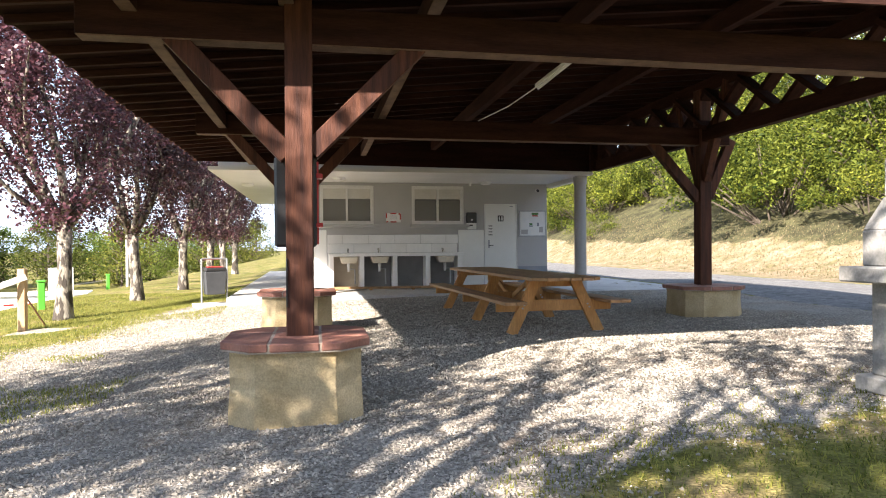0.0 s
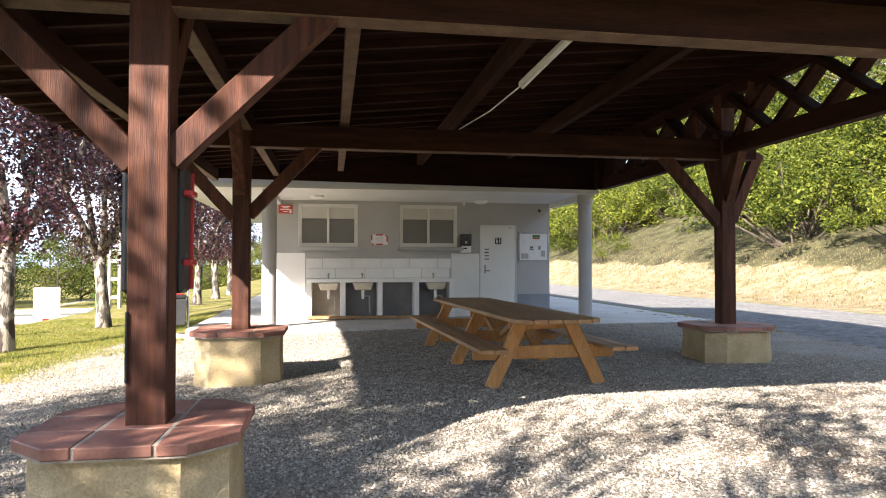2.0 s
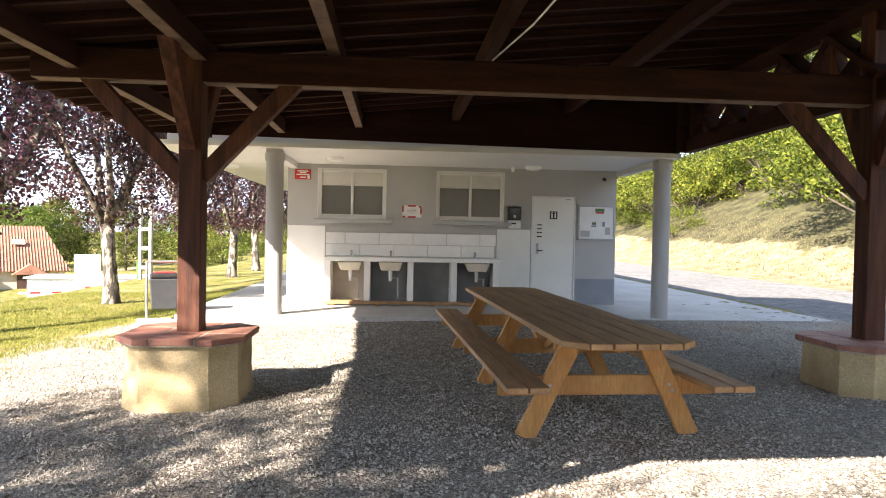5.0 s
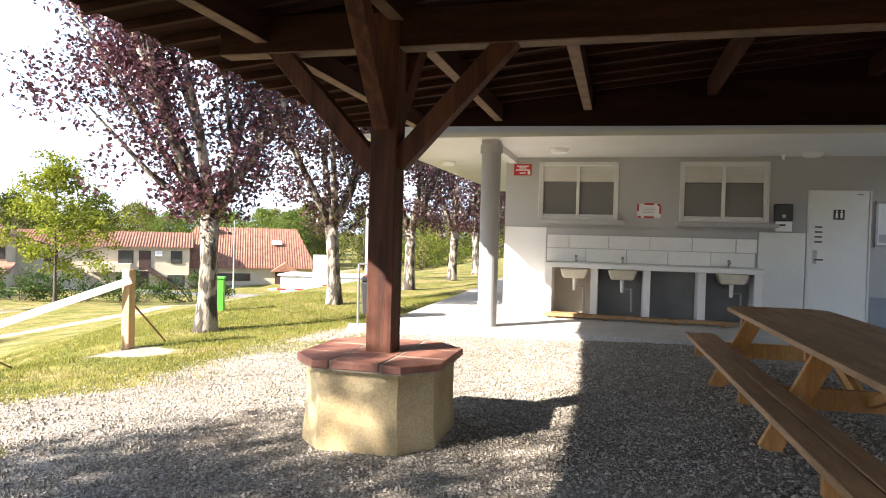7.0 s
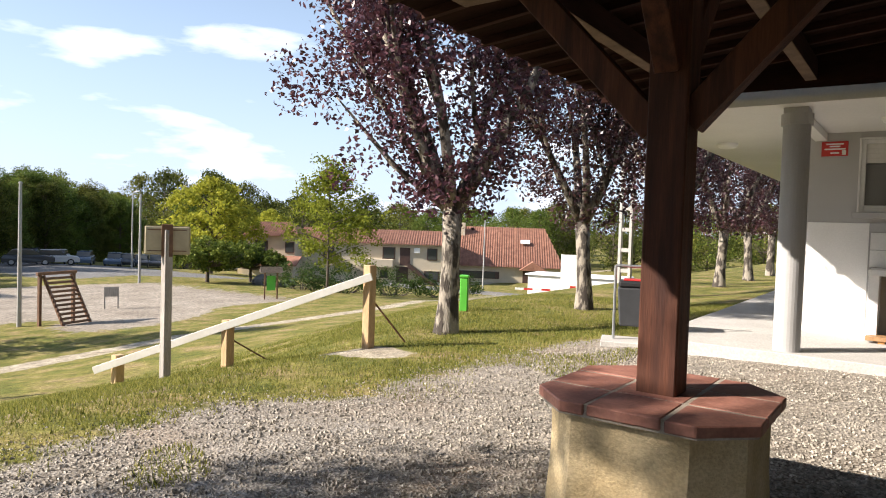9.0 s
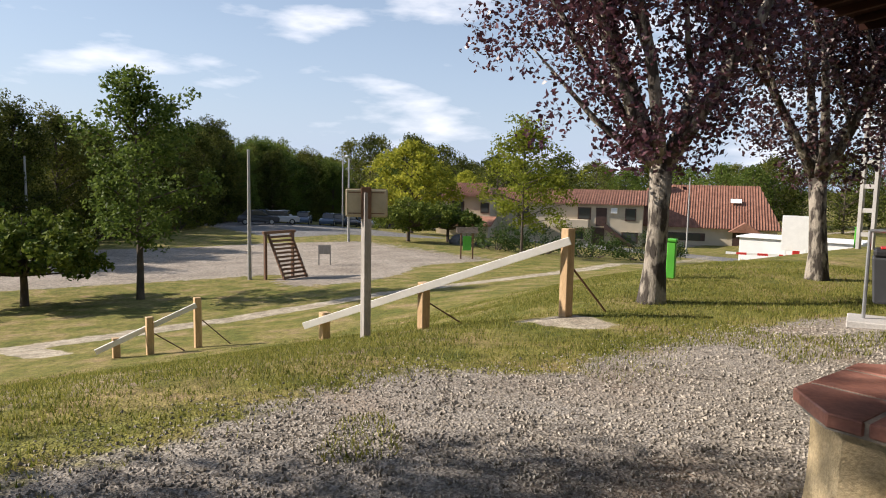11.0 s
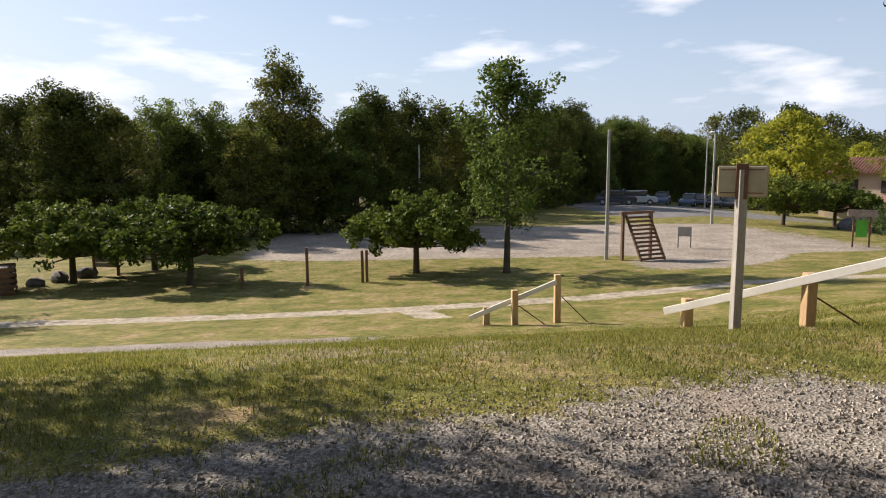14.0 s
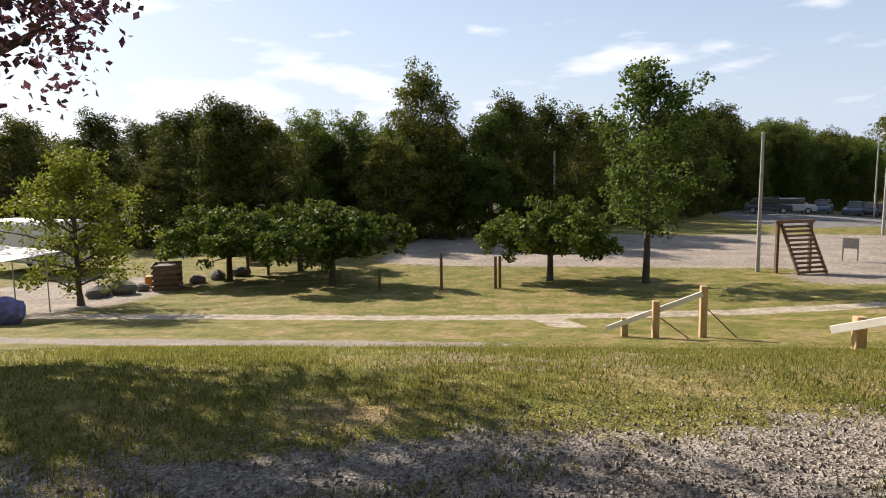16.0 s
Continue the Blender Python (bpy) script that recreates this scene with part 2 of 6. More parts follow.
M = {
    "wood_dark": mat("dark stained timber", (0.122, 0.044, 0.023), (0.046, 0.016, 0.010), 0.7, 2.4, 22.0, 0.5, 0.006, stretch=(7, 7, 0.5), rnd=0.15, spec=0.3),
    # roof timbers darker than the posts: shade under the roof put into colour
    "wood_shaded_x": mat("roof-shaded stained timber across", (0.050, 0.021, 0.015), (0.026, 0.012, 0.009), 0.85, 2.0, 18.0, 0.35, 0.006, stretch=(0.7, 6, 6), rnd=0.15, spec=0.1),
    "wood_shaded_y": mat("roof-shaded stained timber along", (0.050, 0.021, 0.015), (0.028, 0.012, 0.009), 0.85, 2.0, 18.0, 0.35, 0.006, stretch=(6, 0.7, 6), rnd=0.2, spec=0.1),
    "bare_bounce": mat("unstained timber with ground bounce", (0.17, 0.105, 0.066), (0.10, 0.058, 0.036), 0.8, 2.0, 18.0, 0.3, 0.005, stretch=(3, 3, 3)),
    # boarding near black: the gloom beneath the roof is part of this colour
    "deck": mat("brown boarding darkened by roof shade", (0.028, 0.012, 0.009), (0.016, 0.008, 0.006), 0.95, 1.5, 20.0, 0.3, 0.005, stretch=(0.6, 5, 5), spec=0.05),
    "tile_roof": mat("terracotta roof tiles", (0.40, 0.22, 0.155), (0.29, 0.145, 0.095), 0.85, 1.2, 12.0, 0.4, 0.02, island=0.18),
    "tile_far": mat("weathered clay roof tiles", (0.36, 0.175, 0.115), (0.25, 0.115, 0.075), 0.9, 1.6, 9.0, 0.5, 0.03, island=0.2),
    "cap": mat("terracotta floor tile", (0.36, 0.165, 0.120), (0.25, 0.105, 0.075), 0.6, 7.0, 45.0, 0.2, 0.004, rnd=0.2),
    "mortar": mat("grey mortar", (0.42, 0.37, 0.30), (0.33, 0.28, 0.22), 0.95, 8.0, 90.0, 0.4, 0.006),
    "render_coat": mat("ochre lime render", (0.56, 0.445, 0.265), (0.42, 0.315, 0.165), 0.92, 3.5, 70.0, 0.7, 0.012),
    "wall": mat("grey masonry paint", (0.44, 0.43, 0.42), (0.39, 0.385, 0.38), 0.85, 1.2, 70.0, 0.15, 0.003),
    "wall_white": mat("white masonry paint", (0.82, 0.81, 0.79), (0.76, 0.75, 0.73), 0.7, 1.5, 60.0, 0.12, 0.003),
    "blue_grey": mat("blue grey plinth paint", (0.26, 0.275, 0.31), (0.22, 0.235, 0.27), 0.8, 2.0, 60.0, 0.12, 0.003),
    "soffit": mat("white soffit lining", (0.72, 0.71, 0.68), (0.66, 0.65, 0.62), 0.6, 1.0, 40.0, 0.05, 0.002),
    "pvc": mat("white window plastic", (0.74, 0.73, 0.71), (0.68, 0.67, 0.65), 0.4, 3.0, 40.0, 0.03, 0.001),
    "blind": mat("pale roller shutter", (0.62, 0.60, 0.56), (0.56, 0.54, 0.50), 0.6, 3.0, 40.0, 0.05, 0.002),
    "tile_white": mat("white glazed wall tile", (0.80, 0.79, 0.77), (0.75, 0.74, 0.72), 0.25, 3.0, 40.0, 0.04, 0.002, rnd=0.04),
    "ceramic": mat("cream ceramic", (0.66, 0.60, 0.48), (0.58, 0.52, 0.41), 0.2, 5.0, 40.0, 0.02, 0.001),
    "niche": mat("dark grey niche back", (0.25, 0.245, 0.24), (0.20, 0.195, 0.19), 0.85, 3.0, 60.0, 0.1, 0.003),
    "niche_pale": mat("paler cream niche back", (0.40, 0.36, 0.29), (0.32, 0.285, 0.23), 0.85, 3.0, 60.0, 0.1, 0.003),
    "door": mat("white door paint", (0.74, 0.735, 0.70), (0.69, 0.685, 0.65), 0.45, 1.5, 40.0, 0.04, 0.001),
    "concrete": mat("pale concrete", (0.50, 0.48, 0.45), (0.41, 0.395, 0.37), 0.9, 1.4, 50.0, 0.3, 0.004),
    "steel": mat("galvanised steel", (0.42, 0.43, 0.44), (0.34, 0.35, 0.36), 0.45, 8.0, 50.0, 0.08, 0.001, metal=0.8),
    "chrome": mat("chromed brass", (0.6, 0.6, 0.6), (0.5, 0.5, 0.5), 0.18, 8.0, 50.0, 0.0, 0.001, metal=1.0),
    "black": mat("black plastic", (0.025, 0.025, 0.027), (0.018, 0.018, 0.02), 0.45, 8.0, 50.0, 0.05, 0.001),
    "red": mat("red enamel", (0.55, 0.035, 0.03), (0.45, 0.025, 0.025), 0.4, 6.0, 40.0, 0.04, 0.001),
    "white": mat("white print", (0.80, 0.80, 0.79), (0.74, 0.74, 0.73), 0.6, 6.0, 40.0, 0.02, 0.001),
    "grey_bin": mat("grey moulded plastic", (0.05, 0.053, 0.058), (0.04, 0.042, 0.046), 0.5, 6.0, 40.0, 0.05, 0.001),
    "green": mat("bright green paint", (0.10, 0.48, 0.05), (0.08, 0.40, 0.04), 0.5, 4.0, 40.0, 0.05, 0.001),
    "hedge_paint": mat("dull green print", (0.10, 0.22, 0.08), (0.08, 0.18, 0.06), 0.6, 4.0, 40.0, 0.03, 0.001),
    "larch": mat("honey larch timber", (0.52, 0.26, 0.08), (0.42, 0.19, 0.05), 0.6, 2.2, 16.0, 0.25, 0.004, stretch=(4, 4, 0.8), rnd=0.12),
    "table_top": mat("weathered larch boards", (0.44, 0.255, 0.118), (0.31, 0.17, 0.078), 0.6, 3.0, 18.0, 0.3, 0.004, stretch=(5, 0.6, 5), rnd=0.12),
    "post_wood": mat("new pine post", (0.54, 0.37, 0.20), (0.42, 0.27, 0.13), 0.65, 3.0, 20.0, 0.25, 0.004, stretch=(5, 5, 0.8), rnd=0.1),
    "rail_white": mat("bleached white rail", (0.82, 0.80, 0.75), (0.74, 0.71, 0.64), 0.6, 3.0, 20.0, 0.15, 0.003),
    "grey_wood": mat("silvered wood", (0.40, 0.37, 0.33), (0.29, 0.265, 0.235), 0.8, 3.0, 22.0, 0.3, 0.004, stretch=(5, 5, 0.8)),
    "brown_wood": mat("brown treated timber", (0.20, 0.105, 0.055), (0.13, 0.065, 0.035), 0.7, 3.0, 22.0, 0.3, 0.004, rnd=0.15),
    "sign_back": mat("tan sign board", (0.50, 0.43, 0.29), (0.42, 0.355, 0.23), 0.6, 5.0, 30.0, 0.05, 0.002),
    "bark": mat("flaking grey bark", (0.30, 0.265, 0.215), (0.055, 0.045, 0.036), 0.95, 5.0, 30.0, 0.8, 0.03, stretch=(1.6, 1.6, 0.7), hard=True),
    "bark_dark": mat("dark bark", (0.12, 0.095, 0.07), (0.065, 0.05, 0.038), 0.95, 4.0, 30.0, 0.8, 0.02, stretch=(2, 2, 0.7)),
    "stone": mat("grey concrete block", (0.36, 0.35, 0.33), (0.24, 0.235, 0.22), 0.9, 4.0, 50.0, 0.4, 0.006),
    "rock": mat("dark boulder", (0.17, 0.16, 0.145), (0.09, 0.085, 0.08), 0.9, 3.0, 30.0, 0.6, 0.02),
    "plaster": mat("cream house render", (0.56, 0.48, 0.36), (0.49, 0.42, 0.31), 0.9, 0.8, 20.0, 0.1, 0.01),
    "shutter": mat("dark brown joinery", (0.07, 0.035, 0.025), (0.045, 0.022, 0.017), 0.6, 3.0, 20.0, 0.1, 0.004),
    "pole": mat("grey concrete pole", (0.42, 0.41, 0.39), (0.34, 0.33, 0.31), 0.85, 3.0, 40.0, 0.2, 0.004),
    "gravel": mat("crushed limestone gravel", (0.41, 0.370, 0.31), (0.26, 0.23, 0.188), 0.9, 9.0, 90.0, 0.2, 0.003, island=0.38),
    "plum": leaf_mat("purple plum leaves", (0.034, 0.016, 0.024), (0.118, 0.046, 0.054), 0.36, 0.3, 0.5),
    "mulberry": leaf_mat("glossy green leaves", (0.042, 0.074, 0.013), (0.155, 0.19, 0.034), 0.6, 0.3, 0.08),
    "ash": leaf_mat("mid green leaves", (0.058, 0.094, 0.018), (0.17, 0.22, 0.044), 0.6, 0.4, 0.1),
    "lime": leaf_mat("yellow green leaves", (0.14, 0.172, 0.020), (0.345, 0.355, 0.045), 0.6, 0.45, 0.1),
    "wood_far": leaf_mat("dark woodland leaves", (0.030, 0.044, 0.010), (0.165, 0.175, 0.036), 0.7, 0.3, 0.08),
    "hill": leaf_mat("hillside scrub leaves", (0.011, 0.027, 0.004), (0.165, 0.185, 0.026), 0.6, 0.3, 0.12),
    "hedge": leaf_mat("dark hedge leaves", (0.030, 0.058, 0.013), (0.080, 0.115, 0.026), 0.6, 0.3, 0.1),
    "grass": leaf_mat("lawn blades", (0.068, 0.097, 0.016), (0.315, 0.30, 0.075), 0.6, 0.4, 0.2),
    "hay": leaf_mat("dry grass blades", (0.11, 0.095, 0.045), (0.31, 0.245, 0.155), 0.7, 0.4, 0.2),
    "car_white": mat("white coachwork", (0.72, 0.72, 0.70), (0.66, 0.66, 0.64), 0.35, 1.0, 20.0, 0.02, 0.002),
    "car_dark": mat("dark car paint", (0.045, 0.05, 0.06), (0.035, 0.04, 0.05), 0.25, 1.0, 20.0, 0.0, 0.002),
    "car_blue": mat("steel blue car paint", (0.10, 0.14, 0.20), (0.08, 0.11, 0.16), 0.25, 1.0, 20.0, 0.0, 0.002),
    "car_silver": mat("silver car paint", (0.45, 0.46, 0.47), (0.38, 0.39, 0.40), 0.3, 1.0, 20.0, 0.0, 0.002),
    "rubber": mat("tyre rubber", (0.03, 0.03, 0.03), (0.02, 0.02, 0.02), 0.85, 8.0, 50.0, 0.1, 0.002),
    "canvas": mat("off-white awning cloth", (0.70, 0.68, 0.63), (0.63, 0.61, 0.56), 0.8, 2.0, 60.0, 0.1, 0.002),
    "cloth": mat("mauve folded cloth", (0.22, 0.20, 0.42), (0.12, 0.12, 0.20), 0.85, 4.0, 60.0, 0.2, 0.004),
    "orange": mat("orange plastic", (0.60, 0.24, 0.03), (0.48, 0.18, 0.02), 0.5, 4.0, 40.0, 0.05, 0.002),
    "turquoise": mat("turquoise tarpaulin", (0.12, 0.42, 0.50), (0.09, 0.34, 0.42), 0.6, 4.0, 40.0, 0.05, 0.002),
}
g = bpy.data.materials.new("window glass")
g.use_nodes = True
gb = g.node_tree.nodes["Principled BSDF"]
gb.inputs["Base Color"].default_value, gb.inputs["Roughness"].default_value = (0.05, 0.055, 0.055, 1), 0.08
M["glass_dark"] = g
g = bpy.data.materials.new("frosted window glass")
g.use_nodes = True
gb = g.node_tree.nodes["Principled BSDF"]
gb.inputs["Base Color"].default_value, gb.inputs["Roughness"].default_value = (0.155, 0.15, 0.14, 1), 0.28
M["glass"] = g
g = bpy.data.materials.new("unlit tube diffuser")
g.use_nodes = True
gb = g.node_tree.nodes["Principled BSDF"]
gb.inputs["Base Color"].default_value, gb.inputs["Roughness"].default_value = (0.8, 0.8, 0.78, 1), 0.35
M["diffuser"] = g


# ---------------- mesh helpers ----------------
def empty(name, m=None, label="", category="", group="", kind=""):
    ob = new(name)
    ob.empty_display_size = 0.1
    ob.matrix_basis = m or Matrix.Identity(4)
    return tagged(ob, label, category, group, kind)


def part(name, bm, material, parent=None, label="", smooth=False):
    me = bpy.data.meshes.new(name)
    bm.to_mesh(me)
    bm.free()
    me.materials.append(M[material])
    if smooth:
        for p in me.polygons:
            p.use_smooth = True
    ob = new(name, me)
    if parent:
        ob.parent = parent
    if label:
        ob["label"] = label
    return ob


def thing(ob, label, category, group="", kind=""):
    return tagged(ob, label, category, group, kind)


def raw(name, verts, faces, material, parent=None, label="", smooth=False):
    me = bpy.data.meshes.new(name)
    me.from_pydata(verts, [], faces)
    me.materials.append(M[material])
    if smooth:
        for p in me.polygons:
            p.use_smooth = True
    ob = new(name, me)
    if parent:
        ob.parent = parent
    if label:
        ob["label"] = label
    return ob


def box(bm, c, s, rot=None, bev=0.0):
    r = bmesh.ops.create_cube(bm, size=1.0)
    vs = r["verts"]
    bmesh.ops.scale(bm, vec=s, verts=vs)
    if bev:
        es = list({e for v in vs for e in v.link_edges})
        vs = list({v for f in bmesh.ops.bevel(bm, geom=es, offset=bev, segments=1, affect="EDGES", profile=0.5)["faces"] for v in f.verts} | {v for v in vs if v.is_valid})
    m = Matrix.Translation(c) @ (rot.to_4x4() if rot else Matrix.Identity(4))
    bmesh.ops.transform(bm, matrix=m, verts=vs)
    return bm


def B(c, s, rot=None, bev=0.004):
    return box(bmesh.new(), c, s, rot, bev)


def span(bm, a, b, w, h, bev=0.004, up=(0, 0, 1)):
    """A timber of section w x h from a to b."""
    a, b = Vector(a), Vector(b)
    y = (b - a).normalized()
    x = y.cross(Vector(up)).normalized() if abs(y.dot(Vector(up))) < 0.99 else Vector((1, 0, 0))
    z = x.cross(y)
    rot = Matrix((x, y, z)).transposed()
    return box(bm, (a + b) / 2, (w, (b - a).length, h), rot, bev)


def S(a, b, w, h, bev=0.004, up=(0, 0, 1)):
    return span(bmesh.new(), a, b, w, h, bev, up)


def tube(bm, pts, radii, sides=10, caps=True):
    rings, n = [], len(pts)
    ref = Vector((0.3, 0.9, 0.2))
    for i, (p, r) in enumerate(zip(pts, radii)):
        p = Vector(p)
        d = (Vector(pts[min(i + 1, n - 1)]) - Vector(pts[max(i - 1, 0)])).normalized()
        x = d.cross(ref).normalized()
        y = d.cross(x)
        rings.append([bm.verts.new(p + (x * math.cos(2 * math.pi * k / sides) + y * math.sin(2 * math.pi * k / sides)) * r) for k in range(sides)])
    for a, b in zip(rings, rings[1:]):
        for k in range(sides):
            bm.faces.new((a[k], a[(k + 1) % sides], b[(k + 1) % sides], b[k]))
    if caps:
        bm.faces.new(rings[0][::-1])
        bm.faces.new(rings[-1])
    return bm


def T(pts, radii, sides=10):
    if not hasattr(radii, "__len__"):
        radii = [radii] * len(pts)
    bm = tube(bmesh.new(), pts, radii, sides)
    bmesh.ops.recalc_face_normals(bm, faces=bm.faces)
    return bm


def prism(poly, z0, z1, bev=0.0, bm=None):
    """An upright prism over a plan polygon."""
    bm = bm or bmesh.new()
    lo = [bm.verts.new((x, y, z0)) for x, y in poly]
    hi = [bm.verts.new((x, y, z1)) for x, y in poly]
    n = len(poly)
    fs = [bm.faces.new(lo[::-1]), bm.faces.new(hi)]
    fs += [bm.faces.new((lo[i], lo[(i + 1) % n], hi[(i + 1) % n], hi[i])) for i in range(n)]
    bmesh.ops.recalc_face_normals(bm, faces=fs)
    if bev:
        bmesh.ops.bevel(bm, geom=list(bm.edges), offset=bev, segments=1, affect="EDGES", profile=0.5)
    return bm


def solid(verts, faces, bev=0.0):
    bm = bmesh.new()
    vs = [bm.verts.new(v) for v in verts]
    for f in faces:
        bm.faces.new([vs[i] for i in f])
    bmesh.ops.recalc_face_normals(bm, faces=bm.faces)
    if bev:
        bmesh.ops.bevel(bm, geom=list(bm.edges), offset=bev, segments=1, affect="EDGES", profile=0.5)
    return bm


def sm(a, b, v):
    u = np.clip((v - a) / (b - a), 0, 1)
    return u * u * (3 - 2 * u)


# ---------------- the ground ----------------
PX = [-400, -100, -60, -35, -25, -20, -16, -12.2, -10, -7.5, -6.2, -4.4, -3.2, -2.0, 0.0, 3.0, 7.0, 10.0, 16.0]
PZ = [-4.0, -3.0, -2.8, -2.77, -2.72, -2.56, -2.3, -1.88, -1.58, -0.95, -0.63, -0.25, -0.19, -0.12, -0.05, 0.03, 0.07, 0.08, 0.10]


VC, VS, V0, V1 = 0.99853, -0.05436, (1.004, 7.908), (0.959, 7.417)


def valley(x, y):
    """From the valley's own plan to the plan of the shelter, against which it lies turned."""
    a, b = x - V0[0], y - V0[1]
    return V1[0] + VC * a - VS * b, V1[1] + VS * a + VC * b


def plan(x, y):
    """The way back, setting in beyond the lawn's brow."""
    x, y = np.asarray(x, float), np.asarray(y, float)
    w = sm(-6.8, -9.5, x)
    a, b = x - V1[0], y - V1[1]
    return x + w * (V0[0] + VC * a + VS * b - x), y + w * (V0[1] - VS * a + VC * b - y), w


def gz(x, y):
    """The height of the ground."""
    u, v, w = plan(x, y)
    return lie(u, v) + w * np.clip(0.05 + 0.0142 * (u - 1.0) + 0.0151 * (v - 7.9), -0.9, 0.6)


def lie(x, y):
    x, y = np.asarray(x, float), np.asarray(y, float)
    xs = x + np.where(x < -3.0, np.clip((y - 13.5) * 0.42, 0, 2.2), 0) * sm(-3.0, -5.5, x)
    z = np.interp(xs, PX, PZ)
    z = z - 2.65 * np.clip((y - 32) / 31, 0, 1.15) * sm(-5, -20, x)
    z = z - 0.10 * sm(3.2, 0.0, y) * sm(-6, -2, x)
    z = z + 0.09 * sm(12.0, 14.6, y) * sm(-3.0, -1.2, x) * sm(14, 10, x)
    foot = 16.2 - 0.10 * np.clip(y - 22, 0, 40)
    up = np.clip(x - foot, 0, 60)
    z = z + np.where(up < 2.5, 0.10 * up * up, 0.625 + 0.5 * (up - 2.5)) * (1 - 0.55 * sm(18, 60, up))
    return z


def ground():
    def lines(spans):
        out = []
        for a, b, s in spans:
            out += list(np.arange(a, b, s))
        return np.array(out + [spans[-1][1]])
    xs = lines([(-1500, -300, 200), (-300, -100, 20), (-100, -30, 2.0), (-30, -9, 0.4), (-9, 11, 0.11), (11, 40, 0.6), (40, 120, 8), (120, 1500, 230)])
    ys = lines([(-1500, -200, 200), (-200, -40, 16), (-40, -6, 1.2), (-6, 1, 0.3), (1, 18, 0.11), (18, 45, 0.6), (45, 120, 3), (120, 300, 20), (300, 1500, 200)])
    X, Y = np.meshgrid(xs, ys)
    Z = gz(X, Y)
    near = (X > -9) & (X < 11) & (Y > 0) & (Y < 18)
    rng = np.random.default_rng(3)
    Z = Z + np.where(near, rng.normal(0, 0.004, X.shape), 0)
    nx, ny = len(xs), len(ys)
    verts = np.stack([X.ravel(), Y.ravel(), Z.ravel()], 1)
    i = (np.arange(ny - 1)[:, None] * nx + np.arange(nx - 1)[None, :]).ravel()
    faces = np.stack([i, i + 1, i + nx + 1, i + nx], 1)
    me = bpy.data.meshes.new("ground")
    me.from_pydata(verts.tolist(), [], faces.tolist())
    for p in me.polygons:
        p.use_smooth = True
    X, Y, _ = plan(X, Y)
    wob = 0.35 * np.sin(Y * 0.9) + 0.25 * np.sin(Y * 2.3 + 1.0) + 0.2 * np.sin(X * 1.7)

    def put(name, v):
        a = me.attributes.new(name, "FLOAT", "POINT")
        a.data.foreach_set("value", v.ravel().astype(np.float32))
    edge = np.interp(Y, [-3, 2, 5, 8, 10.5, 11.5, 14, 16, 20], [-1.4, -1.8, -2.3, -3.1, -3.5, -2.5, -2.7, -2.2, -1.5]) + 0.3 * wob
    south = np.interp(X, [-3, 0.5, 1.5, 2.6, 4.5, 9], [1.0, 2.6, 3.6, 4.5, 4.9, 5.6]) + 0.25 * wob
    grav = sm(-0.7, 0.7, X - edge) * sm(-0.8, 0.5, Y - south) * sm(9.9, 9.3, X) * sm(16.2, 15.4, Y)
    low = 0.95 * sm(0.75, 0.3, np.abs(X + 11.0 - 0.05 * (Y - 3))) * sm(9.5, 5.5, Y)
    put("gravel", np.maximum(grav, low))
    tar = sm(9.3, 9.9, X) * sm(15.4, 14.6, X) * sm(4.0, 7.0, Y)
    tar = np.maximum(tar, sm(-46, -50, X) * sm(-76, -70, X) * sm(24, 28, Y) * sm(46, 40, Y))
    tar = np.maximum(tar, sm(52, 56, Y) * sm(66, 62, Y) * sm(-3, -12, X) * sm(-75, -60, X))
    put("tar", tar)
    # floor of scrub and wood, its shade carried in the dark litter tone
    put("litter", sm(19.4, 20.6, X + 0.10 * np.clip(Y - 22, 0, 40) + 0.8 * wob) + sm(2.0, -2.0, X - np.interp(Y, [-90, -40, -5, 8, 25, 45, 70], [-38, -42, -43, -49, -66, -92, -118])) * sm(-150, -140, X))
    straw = sm(14.8, 15.5, X) * sm(30, 22, X) + 0.55 * sm(-3.6, -4.6, X) * sm(-7.6, -6.6, X) * sm(4, 7, Y) * sm(15, 12, Y)
    put("straw", straw)
    pc = -16.4 - 0.05 * (Y - 5) + 0.5 * np.sin(Y * 0.25) - 0.012 * np.clip(Y - 14, 0, 60) ** 2 * 0.6
    pale = sm(0.85, 0.25, np.abs(X - pc))
    fork = sm(0.6, 0.2, np.abs((Y - 8.3) - 0.25 * (X + 16))) * sm(-16.4, -16.0, X) * sm(-13.4, -14.2, X)
    pile = sm(0.75, 0.3, np.hypot((X + 4.25) / 1.25, (Y - 13.3) / 0.75)) + sm(0.8, 0.3, np.hypot((X + 6.9) / 1.1, (Y - 12.9) / 0.8))
    put("pale", np.maximum.reduce([0.92 * pale, fork, pile]))
    earth = sm(9.0, 7.6, np.abs(X + 36.5 - 0.15 * (Y - 14))) * sm(-1, 2, Y) * sm(33, 27, Y) + sm(1.0, 0.5, np.hypot((X + 26.0 + 0.5 * (Y - 21.5)) / 4.0, (Y - 21.5) / 5.5))
    earth = np.maximum(earth, sm(1.0, 0.6, np.hypot((X + 20.0) / 8.5, (Y + 9.8) / 5.6)))
    put("earth", earth)
    me.materials.append(ground_mat())
    return thing(new("ground", me), "grass and gravel ground falling away to a lawn in the valley", "ground", kind="structure")


ground()


# ---------------- concrete slab and building ----------------
SLAB = 0.17
slab = part("pavement", prism([(-1.15, 14.75), (9.45, 14.75), (9.45, 30.0), (-1.35, 30.0)], -0.15, SLAB, 0.008), "concrete")
thing(slab, "pale concrete slab and walkway round the wash house", "pavement", kind="structure")


